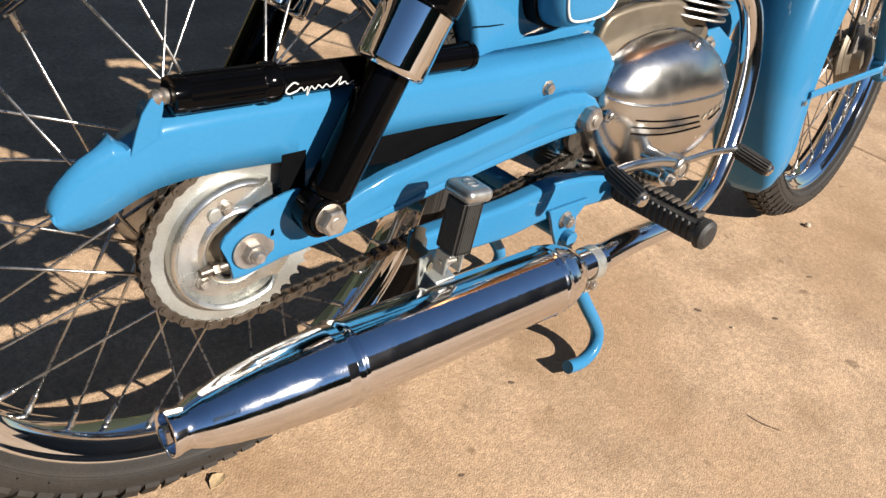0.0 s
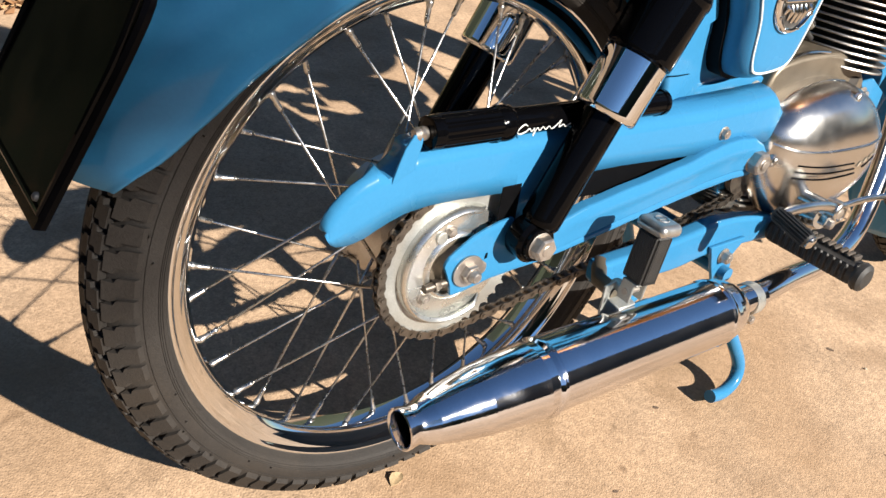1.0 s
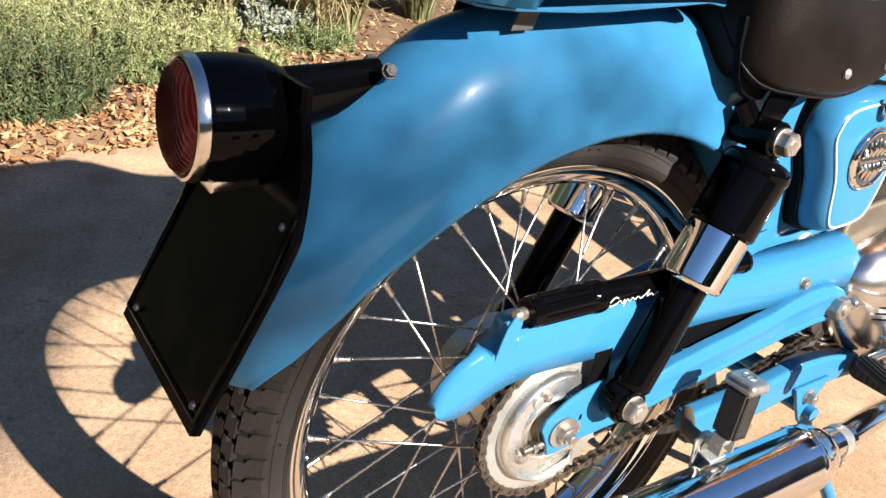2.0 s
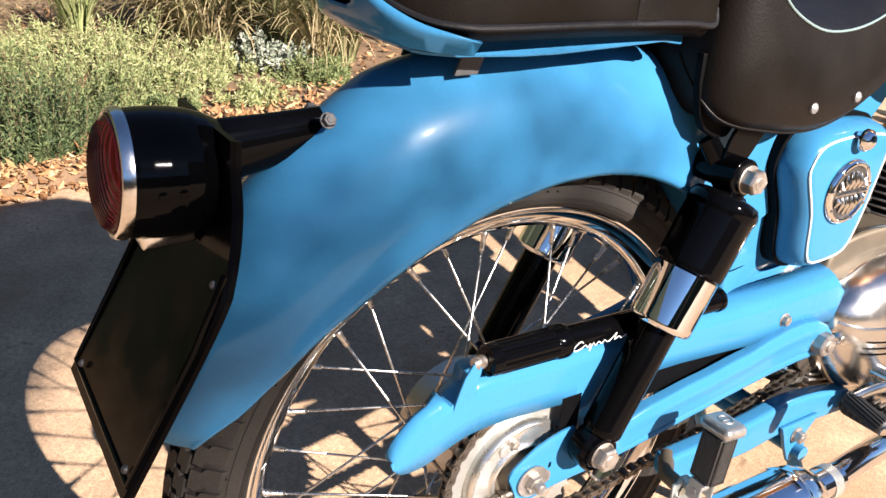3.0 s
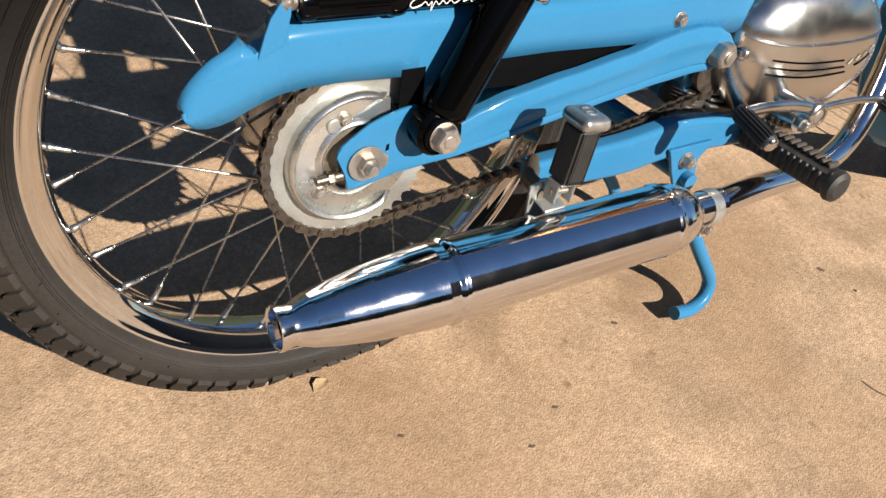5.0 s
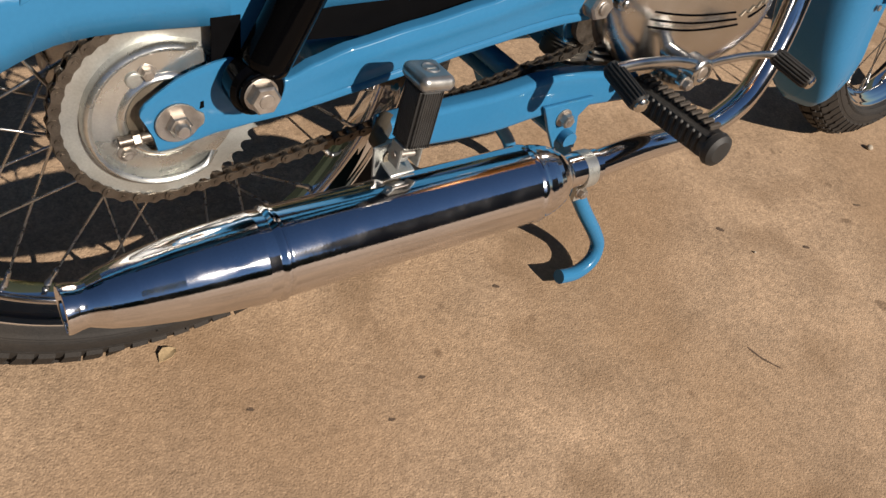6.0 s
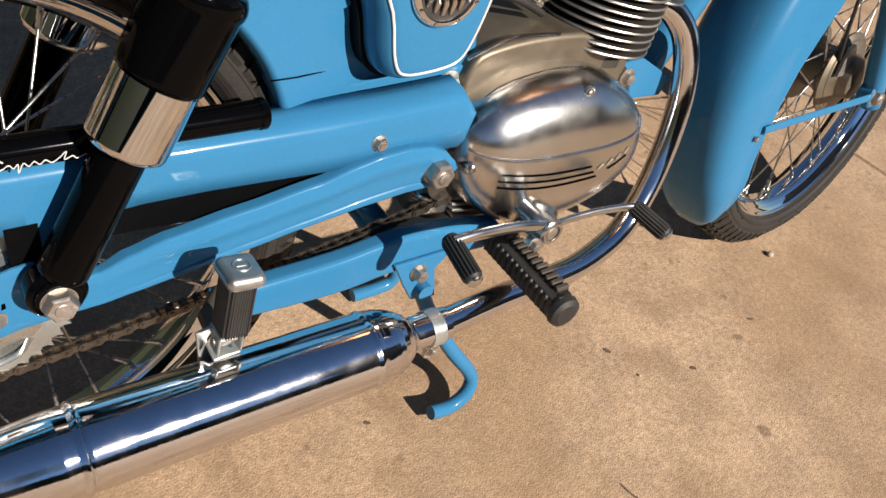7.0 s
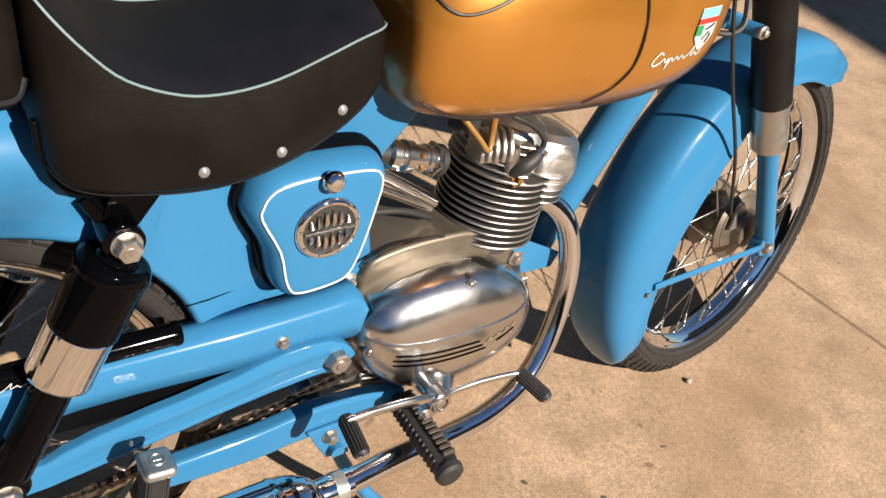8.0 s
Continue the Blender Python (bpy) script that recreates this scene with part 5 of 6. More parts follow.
for k in range(5):
    arch = [(0.024 * math.cos(radians(a)), 0.026 * math.sin(radians(a))) for a in range(-20, 201, 20)]
    rib = slab(arch, -0.0024, 0.0024, 0.0012, 2)
    rib.transform(Matrix.Translation(RK + Vector((-0.021 + 0.0105 * k, -0.004, 0.002 - 0.0016 * k))) @ pose(0, 0, 0, 0, 10, 68))
    part("rocker_rib", rib, CAST, head)
part("head_post", lathe([(0, 0.009), (0.004, 0.0085), (0.034, 0.0078), (0.038, 0.007), (0.04, 0.004)], Vector((0.622, -0.05, 0.505)), (-0.12, -0.1, 1), 20), CAST, head)
part("plug", lathe([(0, 0.006), (0.006, 0.0085), (0.012, 0.0085), (0.0125, 0.005), (0.02, 0.0045)], Vector((0.628, -0.045, 0.492)), (0.1, -0.9, 0.35), 6), BRASS, head)
part("plug_cap", tube(spline([(0.622, -0.05, 0.508), (0.629, -0.061, 0.519), (0.642, -0.062, 0.527), (0.653, -0.06, 0.535)], 5), [0.008, 0.009, 0.0098, 0.0102, 0.0104, 0.0104, 0.0102, 0.01, 0.0096, 0.0092, 0.0088, 0.0084, 0.0078, 0.0072, 0.0066, 0.006], 16), RUBBER, head, "black rubber spark plug cap")
part("plug_lead", tube(spline([(0.6525, -0.06, 0.534), (0.6555, -0.06, 0.546), (0.648, -0.059, 0.557), (0.632, -0.058, 0.57), (0.602, -0.054, 0.585), (0.575, -0.03, 0.6)], 6), 0.0036, 10), RUBBER, head, "black plug lead")
part("cap_ring", ring_body([(-0.003, 0.0068), (-0.003, 0.0092), (0.003, 0.0092), (0.003, 0.0068)], (0.653, -0.06, 0.535), (0.55, 0.1, 0.8), 20), OLD_CHROME, head)
# carburettor
CP, CX = Vector((0.507, -0.014, 0.5285)), Vector((1, 0, -0.3)).normalized()
carb = part("carburettor", lathe([(-0.038, 0.012), (-0.034, 0.0165), (-0.025, 0.0172), (-0.023, 0.0135), (-0.017, 0.0135), (-0.015, 0.0178), (-0.004, 0.0178), (-0.002, 0.0145), (0.014, 0.0145), (0.016, 0.0165), (0.021, 0.0165), (0.023, 0.0125), (0.04, 0.0125)], CP, CX, 28), POLISHED, bike, "small cast carburettor")
part("fuel_hose", tube(spline([(0.505, -0.02, 0.625), (0.53, -0.045, 0.6), (0.555, -0.06, 0.57), (0.57, -0.064, 0.552), (0.575, -0.06, 0.56), (0.578, -0.055, 0.585)], 6), 0.0032, 10), HOSE, carb, "amber fuel hose")
part("fuel_pipe", tube([(0.577, -0.0585, 0.556), (0.578, -0.055, 0.59)], 0.0042, 10), BRASS, carb)
part("carb_flange", lathe([(-0.0025, 0.012), (-0.0025, 0.0205), (0.0025, 0.0205), (0.0025, 0.012)], CP + CX * 0.0285, CX, 6), OLD_CHROME, carb)
part("carb_band", ring_body([(-0.004, 0.012), (-0.004, 0.0185), (0.004, 0.0185), (0.004, 0.012)], CP + CX * 0.036, CX, 28), RUBBER, carb)
for dz in (0.013, -0.013):
    part("carb_screw", bolt(CP + Vector((0.005, -0.0135, dz * 0.6)), RIGHT, 0.003, 0.003), BRASS, carb)
part("case_pipe", tube([(0.47, -0.004, 0.51), (0.484, -0.004, 0.501), (0.555, -0.004, 0.452)], 0.0075, 14), POLISHED, eng)
part("case_pipe", tube([(0.47, -0.002, 0.49), (0.484, -0.002, 0.482), (0.552, -0.002, 0.443)], 0.006, 14), POLISHED, eng)
part("case_cable", tube(spline([(0.46, -0.02, 0.47), (0.5, -0.02, 0.462), (0.545, -0.016, 0.44)], 5), 0.004, 10), RUBBER, eng)
part("fuel_tap", box((0.034, 0.026, 0.03), pose(0.556, -0.034, 0.578, 0, 10, 15), 0.006, 3), RUBBER, carb, "black fuel tap under the tank")
part("air_hose", tube(spline([(0.474, -0.013, 0.538), (0.445, -0.013, 0.545), (0.42, -0.015, 0.55)], 4), 0.0135, 16), RUBBER, carb)

# tank
TK = [(0.443, 0.699, 0.06, 0.052), (0.449, 0.696, 0.085, 0.07), (0.471, 0.697, 0.104, 0.09), (0.523, 0.704, 0.118, 0.106), (0.608, 0.709, 0.125, 0.116), (0.694, 0.711, 0.126, 0.1205), (0.77, 0.714, 0.1225, 0.1185), (0.824, 0.718, 0.113, 0.109), (0.858, 0.722, 0.093, 0.09), (0.873, 0.725, 0.062, 0.066)]


def tank_ring(x, zc, w, h):
    ring = []
    for k in range(28):
        a = 2 * math.pi * k / 28
        c, s = math.cos(a), math.sin(a)
        e = 0.62
        y = w * math.copysign(abs(c) ** e, c)
        z = h * math.copysign(abs(s) ** (0.6 if s < 0 else 0.95), s)
        ring.append(Vector((x, y, zc + z)))
    return ring


TKD = spline4(TK, 4)
tank_bm = loft([tank_ring(*t) for t in TKD], True)
tank = part("fuel_tank", tank_bm, GOLD, bike, "gold painted fuel tank with dark pinstripes", sharp=1.2)


def on_tank(x, z):
    """The place on the tank's right side over (x, z)."""
    i = min(range(len(TKD) - 1), key=lambda k: abs((TKD[k][0] + TKD[k + 1][0]) / 2 - x))
    (xa, za, wa, ha), (xb, zb, wb, hb) = TKD[i], TKD[i + 1]
    u = min(1.2, max(-0.2, (x - xa) / (xb - xa)))
    zc, w, h = za + (zb - za) * u, wa + (wb - wa) * u, ha + (hb - ha) * u
    s = max(-0.999, min(0.999, (z - zc) / h))
    s = math.copysign(abs(s) ** (1 / (0.6 if s < 0 else 0.95)), s)
    c = (1 - s * s) ** 0.5
    return Vector((x, -w * c ** 0.62, z))


for name, pts in (("tank_line", [(0.648, 0.785), (0.676, 0.75), (0.69, 0.705), (0.69, 0.667), (0.674, 0.64), (0.645, 0.62)]), ("tank_line", [(0.448, 0.775), (0.452, 0.744), (0.471, 0.7265), (0.5, 0.731), (0.54, 0.753), (0.57, 0.778)])):
    part(name, tube([on_tank(p.x, p.y) + Vector((0, -0.0004, 0)) for p in spline([Vector((a, b, 0)) for a, b in pts], 8)], 0.0016, 6), LINE, tank, "dark pinstripe")
rim_line = [Vector((p.x, p.y, 0)) for p in spline([Vector((0.46, 0.636, 0)), Vector((0.52, 0.613, 0)), Vector((0.68, 0.607, 0)), Vector((0.79, 0.619, 0)), Vector((0.85, 0.655, 0))], 8)]
part("tank_seam", tube([on_tank(p.x, p.y) + Vector((0, 0.001, -0.002)) for p in rim_line], 0.0022, 8), LINE, tank)


def patch(outline, lift, n=6):
    """A thin decal that lies on the tank."""
    bm = bmesh.new()
    rows = []
    (x0, x1), zs = outline
    for k in range(n + 1):
        z = zs[0] + (zs[1] - zs[0]) * k / n
        rows.append([bm.verts.new(on_tank(x0(z) + (x1(z) - x0(z)) * i / 4, z) + Vector((0, -lift, 0))) for i in range(5)])
    for a, b in zip(rows, rows[1:]):
        for i in range(4):
            bm.faces.new((a[i], a[i + 1], b[i + 1], b[i]))
    return bm


BZ0, BZ1 = 0.669, 0.7175
lo_x = lambda z: 0.775 + 0.016 * max(0, (0.688 - z) / 0.019) ** 1.5
hi_x = lambda z: 0.811 - 0.014 * max(0, (0.688 - z) / 0.019) ** 1.5
part("badge", patch(((lo_x, hi_x), (BZ0, BZ1)), 0.0008), WHITE, tank, "small shield badge in blue, red, green and white")
part("badge_band", patch(((lo_x, hi_x), (0.7065, 0.717)), 0.0012, 2), SKYBLUE, tank)
part("badge_band", patch(((lo_x, hi_x), (0.6995, 0.7062)), 0.0012, 2), RED, tank)
part("badge_band", patch(((lo_x, lambda z: 0.787), (0.6865, 0.699)), 0.0012, 2), GREEN, tank)
for x0, z0, x1, z1 in ((0.792, 0.693, 0.806, 0.698), (0.79, 0.682, 0.799, 0.69), (0.798, 0.677, 0.803, 0.688)):
    part("badge_mark", tube([on_tank(x0, z0) + Vector((0, -0.0014, 0)), on_tank((x0 + x1) / 2 + 0.001, (z0 + z1) / 2) + Vector((0, -0.0014, 0)), on_tank(x1, z1) + Vector((0, -0.0014, 0))], 0.0011, 6), LINE, tank)
sm = flourish((0.718, 0, 0.657), (1, 0, 0.02), (0, 0, 1), 0.082, 0.017, 0.0009)
for v in sm.verts:
    q = on_tank(v.co.x, v.co.z)
    v.co.y = q.y - 0.0006 + v.co.y * 0.3
part("white_script", sm, WHITE, tank, "small white flourish on the tank")

# front mudguard, fork and steering
F_IN = [(42, 0.318), (50, 0.288), (59, 0.258), (75, 0.252), (90, 0.246), (105, 0.232), (118, 0.215), (128, 0.205), (142, 0.199), (155, 0.204), (168, 0.217), (180, 0.229), (190, 0.244), (200, 0.258), (209, 0.272), (213, 0.286), (216, 0.3)]
F_CR = [(42, 0.337), (50, 0.334), (64, 0.328), (90, 0.32), (110, 0.312), (130, 0.31), (150, 0.315), (175, 0.325), (200, 0.329), (216, 0.324)]
F_W = [(42, 0.024), (50, 0.045), (64, 0.054), (90, 0.058), (120, 0.061), (180, 0.062), (203, 0.06), (212, 0.05), (216, 0.03)]
fg = part("front_mudguard", mudguard(FC, F_IN, F_CR, F_W, 40.5, 216, 60, True), BLUE, bike, "sky blue front mudguard", sharp=1.2, weighted=False)
so = fg.modifiers.new("thickness", "SOLIDIFY")
so.thickness, so.offset = 0.002, -1
for s in (-1, 1):
    part("mudguard_stay", tube([FC + Vector((-0.253, s * 0.0645, -0.02)), FC + Vector((-0.23, s * 0.0665, -0.019)), FC + Vector((0.002, s * 0.094, -0.012))], 0.006, 10, None, True, 0.35), BLUE, fg)
    part("stay_bolt", bolt(FC + Vector((-0.266, s * 0.0635, -0.029)), (0, s, 0), 0.0042, 0.003), STEEL, fg)
part("guard_bolt", bolt(FC + Vector((-0.319, -0.0285, -0.028)), (-0.9, -0.43, 0), 0.0042, 0.0015), STEEL, fg)

STEER = Matrix.Translation((1.1589, -0.0058, 0.2881)) @ pose(0, 0, 0, -6.5, 0, 5.6) @ Matrix.Scale(0.99, 4) @ Matrix.Translation(-FC)
front_wheel.matrix_local = STEER
fg.matrix_local = STEER

FA = Vector((FC.x + 0.006, 0, FC.z - 0.004))
FT = FA + Vector((-0.207, 0, 0.469))
fax = (FT - FA).normalized()


def fork_leg(s):
    o = FA + Vector((0, FC.y + s * 0.085, 0))
    leg = part("fork_leg", lathe([(-0.036, 0.01), (-0.032, 0.0145), (-0.026, 0.0155), (0.17, 0.0155), (0.198, 0.017), (0.208, 0.02)], o, fax, 28), BLUE, bike, "telescopic fork leg, blue below and black above")
    part("steel_sleeve", lathe([(0.2, 0.02), (0.201, 0.0255), (0.282, 0.0255), (0.284, 0.023)], o, fax, 32), ALLOY, leg, "bare steel fork sleeve")
    part("upper_cover", lathe([(0.282, 0.024), (0.283, 0.0282), (0.55, 0.0282), (0.552, 0.02)], o, fax, 32), SATIN, leg, "satin black fork cover")
    part("axle_nut", bolt(o + Vector((-0.006, s * 0.008, -0.01)), (0, s, 0), 0.0105, 0.009, 0.014), STEEL, leg)
    part("axle_lug", lathe([(-0.012, 0.018), (0.007, 0.018), (0.009, 0.016)], o + Vector((-0.006, 0, -0.01)), (0, s, 0), 20), BLUE, leg)
    leg.matrix_local = STEER
    return leg


fork_leg(-1)
fork_leg(1)
part("lower_yoke", slab([(0.85, 0.672), (0.94, 0.652), (0.95, 0.672), (0.865, 0.7)], -0.06, 0.09, 0.006, 3), BLUE, bike, "blue fork yoke")
part("yoke_stop", lathe([(0, 0.0085), (0.004, 0.0085), (0.005, 0.007), (0.005, 0.0045), (0.009, 0.0045), (0.0105, 0.0025)], (0.934, -0.096, 0.668), RIGHT, 18), STEEL, bike)
part("yoke_arm", tube([(0.934, -0.096, 0.668), (0.925, -0.07, 0.668), (0.91, -0.05, 0.67)], 0.009, 14, None, True, 0.6), BLUE, bike)
part("brake_cable", tube(spline([(0.86, -0.08, 0.8), (0.875, -0.085, 0.71), (0.93, -0.085, 0.6), (1.03, -0.068, 0.465), (1.1, -0.05, 0.36), (1.13, -0.045, 0.31)], 6), 0.0026, 8), RUBBER, bike, "black brake cable")
part("wiring", tube(spline([(0.85, -0.04, 0.69), (0.875, -0.075, 0.665), (0.91, -0.085, 0.675), (0.92, -0.06, 0.73)], 6), 0.004, 8), RUBBER, bike)
part("wiring", tube(spline([(0.84, -0.03, 0.72), (0.87, -0.07, 0.705), (0.91, -0.08, 0.715), (0.94, -0.06, 0.76)], 6), 0.003, 8), RUBBER, bike)
br_arm = part("brake_arm", slab([(1.115, 0.29), (1.125, 0.33), (1.14, 0.335), (1.175, 0.285)], -0.052, -0.058, 0.001), STEEL, bike)
br_plate = part("brake_plate", lathe([(0, 0.062), (0.004, 0.063), (0.008, 0.056), (0.012, 0.03), (0.018, 0.018)], FC + Vector((0, -0.03, 0)), RIGHT, 40), CASE_ALLOY, bike, "weathered front brake plate")
br_arm.matrix_local = STEER
br_plate.matrix_local = STEER


# both tyres flatten a little where they stand
def settle(hub):
    for ob in hub.children:
        if ob.name.startswith("tyre"):
            m = BIKE @ hub.matrix_local
            back = m.inverted()
            for v in ob.data.vertices:
                p = m @ v.co
                if p.z < 0.0015:
                    p.z = 0.0015
                    v.co = back @ p


settle(rear_wheel)
settle(front_wheel)


# ---- planting bed behind the driveway ----
def leaf_mat(name, a, b, c, rough=0.6, through=0.25):
    """Foliage whose pieces differ one by one."""
    m = bpy.data.materials.new(name)
    m.use_nodes = True
    n, l = m.node_tree.nodes, m.node_tree.links
    p = n["Principled BSDF"]
    geo = n.new("ShaderNodeNewGeometry")
    ramp = n.new("ShaderNodeValToRGB")
    ramp.color_ramp.elements[0].color = (*a, 1)
    ramp.color_ramp.elements[1].color = (*c, 1)
    mid = ramp.color_ramp.elements.new(0.55)
    mid.color = (*b, 1)
    l.new(geo.outputs["Random Per Island"], ramp.inputs["Fac"])
    l.new(ramp.outputs["Color"], p.inputs["Base Color"])
    p.inputs["Roughness"].default_value = rough
    p.inputs["Specular IOR Level"].default_value = 0.3
    tr = n.new("ShaderNodeBsdfTranslucent")
    l.new(ramp.outputs["Color"], tr.inputs["Color"])
    mx = n.new("ShaderNodeMixShader")
    mx.inputs["Fac"].default_value = through
    out = n["Material Output"]
    l.new(p.outputs["BSDF"], mx.inputs[1])
    l.new(tr.outputs["BSDF"], mx.inputs[2])
    l.new(mx.outputs["Shader"], out.inputs["Surface"])
    return m


SAGE = leaf_mat("sage_foliage", (0.1, 0.14, 0.055), (0.18, 0.225, 0.09), (0.3, 0.32, 0.145))
# darker sage: the shade over the left front shrubs is put into the leaf colour
SAGE_SHADED = leaf_mat("shaded_sage_foliage", (0.03, 0.05, 0.022), (0.068, 0.1, 0.04), (0.15, 0.18, 0.075))
LIME = leaf_mat("yellow_green_foliage", (0.2016, 0.2448, 0.0936), (0.3024, 0.3312, 0.144), (0.4608, 0.4464, 0.2448))
STRAW = leaf_mat("straw_blades", (0.144, 0.1368, 0.0576), (0.3024, 0.2448, 0.1296), (0.4464, 0.36, 0.216))
REED = leaf_mat("reed_blades", (0.072, 0.0936, 0.036), (0.1584, 0.1656, 0.072), (0.36, 0.3024, 0.1728))
LITTER = leaf_mat("fallen_leaves", (0.144, 0.0648, 0.0288), (0.36, 0.1944, 0.0864), (0.54, 0.36, 0.2016), 0.75, 0.15)
PALE = leaf_mat("silver_leaves", (0.216, 0.2592, 0.1872), (0.324, 0.36, 0.288), (0.4752, 0.4896, 0.4176))
SOIL = mat("mulch_soil", (0.144, 0.09, 0.0504), 0.95, vary=0.45, scale=14, fine=160, bump=1.0, bump_scale=90, dirt=(0.0648, 0.0396, 0.0216), dirt_amount=0.8)
STEM = mat("brown_stem", (0.1152, 0.0792, 0.0432), 0.8, vary=0.3)
rnd = random.Random(5)


def quick(name, verts, faces, material, parent, label=""):
    me = bpy.data.meshes.new(name)
    me.from_pydata(verts, [], faces)
    me.materials.append(material)
    ob = new(name, me)
    ob.parent = parent
    return tagged(ob, label) if label else ob


def blade(verts, faces, at, way, side, length, width, droop):
    """A folded leaf of two bent strips."""
    i = len(verts)
    tip = at + way * length + Vector((0, 0, -droop * length))
    mid = at + way * length * 0.5 + Vector((0, 0, -droop * length * 0.2))
    up = way.cross(side) * width * 0.25
    verts += [at, mid + side * width * 0.5 + up, tip, mid - side * width * 0.5 + up, mid]
    faces += [(i, i + 4, i + 1), (i + 4, i + 2, i + 1), (i, i + 3, i + 4), (i + 4, i + 3, i + 2)]


def rand_dir(up=0.0):
    v = Vector((rnd.gauss(0, 1), rnd.gauss(0, 1), rnd.gauss(0, 1) + up))
    return v.normalized()


def shrub(at, rx, ry, h, sprigs, material, label, leaf=(0.017, 0.0042)):
    """A low cushion of fine sprigs, each a thin stem with pairs of narrow leaves."""
    ob = thing("low_shrub", label, "shrub", Matrix.Translation(at), "shrubs in the bed")
    verts, faces, sv, sf = [], [], [], []
    for k in range(sprigs):
        a, r = rnd.uniform(0, 2 * math.pi), rnd.random() ** 0.5
        lump = max(0.3, 0.74 + 0.62 * noise.noise(Vector((rx * r * math.cos(a) * 22 + at[0] * 9, ry * r * math.sin(a) * 22 + at[1] * 9, 0.5))))
        base = Vector((rx * r * math.cos(a) * 0.8, ry * r * math.sin(a) * 0.8, 0.0))
        top = Vector((rx * r * math.cos(a) * lump * 1.15, ry * r * math.sin(a) * lump * 1.15, h * lump * (1 - 0.6 * r * r) * rnd.uniform(0.75, 1.12)))
        d = top - base
        low = base + d * 0.35
        side = d.cross(rand_dir()).normalized() * 0.0012
        i = len(sv)
        sv += [base - side, base + side, top + side * 0.4, top - side * 0.4]
        sf.append((i, i + 1, i + 2, i + 3))
        n = 20
        dn = d.normalized()
        for j in range(n):
            p = low.lerp(top, j / (n - 1))
            w = (rand_dir(0.5) + dn * 0.9).normalized()
            s = w.cross(rand_dir()).normalized()
            blade(verts, faces, p, w, s, leaf[0] * rnd.uniform(0.7, 1.4), leaf[1] * rnd.uniform(0.7, 1.3), 0.2)
    quick("stem", sv, sf, STEM, ob)
    quick("foliage", verts, faces, material, ob)
    return ob


def grass_clump(at, r, h, count, material, label, lean=(0, 0)):
    """A fountain of long arching blades."""
    ob = thing("grass_clump", label, "ornamental grass", Matrix.Translation(at), "grasses in the bed")
    verts, faces = [], []
    for k in range(count):
        a = rnd.uniform(0, 2 * math.pi)
        o = Vector((math.cos(a), math.sin(a), 0))
        p = o * r * 0.3 * rnd.random() ** 0.5
        bend, ln = rnd.uniform(0.15, 1.25) + (0.45 if material is STRAW else 0.0), h * rnd.uniform(0.6, 1.15)
        o = (o + Vector((lean[0], lean[1], 0)) * rnd.random()).normalized()
        w = rnd.uniform(0.0018, 0.0042) * (1.25 if material is STRAW else 1.0)
        side = o.cross(Vector((0, 0, 1))).normalized()
        n, i = 7, len(verts)
        ang = rnd.uniform(0.0, 0.35)
        for j in range(n + 1):
            ww = w * (1 - 0.85 * (j / n) ** 2)
            verts.extend((p - side * ww, p + side * ww + o * 0.0006))
            step = ln / n
            p = p + (o * math.sin(ang) + Vector((0, 0, 1)) * math.cos(ang)) * step
            ang += bend * 1.9 / n * (0.5 + j / n)
        for j in range(n):
            faces.append((i + 2 * j, i + 2 * j + 1, i + 2 * j + 3, i + 2 * j + 2))
    quick("blade_tuft", verts, faces, material, ob)
    return ob


def bed_edge(x):
    return 1.325 + 0.13 * (x + 0.3) + 0.02 * math.sin(x * 7) + 0.012 * math.sin(x * 23 + 1)


def soil_sheet():
    bm = bmesh.new()
    rows = []
    for i in range(121):
        x = -9.0 + 18.0 * i / 120
        e = bed_edge(x)
        row = []
        for j in range(26):
            f = j / 25
            y = e + f * f * 6 + f * 0.2
            z = 0.004 + 0.035 * min(1, f * 14) + 0.02 * noise.noise(Vector((x * 5, y * 5, 0))) * min(1, f * 10)
            row.append(bm.verts.new((x, y, z)))
        rows.append(row)
    for a, b in zip(rows, rows[1:]):
        for j in range(25):
            bm.faces.new((a[j], a[j + 1], b[j + 1], b[j]))
    return bm


bed = part("planting_bed", soil_sheet(), SOIL, None, weighted=False)
tagged(bed, "brown mulched planting bed along the driveway edge", "planting bed", kind="structure")

# fallen leaves over the soil and on the edge
lv, lf = [], []
for k in range(9000):
    x = rnd.uniform(-1.2, 1.6)
    e = bed_edge(x)
    y = e + (abs(rnd.gauss(0, 0.16)) - 0.03 if k % 3 else rnd.uniform(0, 1.4))
    f = (math.sqrt(0.04 + 24 * max(0.0, y - e)) - 0.2) / 12
    z = 0.01 + 0.035 * min(1, f * 14) + 0.02 * noise.noise(Vector((x * 5, y * 5, 0))) * min(1, f * 10) + rnd.uniform(0, 0.006)
    w = Vector((rnd.gauss(0, 1), rnd.gauss(0, 1), rnd.gauss(0, 0.35))).normalized()
    s = w.cross(Vector((rnd.gauss(0, 0.4), rnd.gauss(0, 0.4), 1))).normalized()
    ln = rnd.uniform(0.012, 0.034)
    blade(lv, lf, Vector((x, y, z)), w, s, ln, ln * rnd.uniform(0.35, 0.7), rnd.uniform(-0.3, 0.2))
litter = quick("leaf_litter", lv, lf, LITTER, None)
tagged(litter, "dry brown and orange fallen leaves over the mulch", "leaf litter", kind="stuff")

# straw thatch further back
tv, tf = [], []
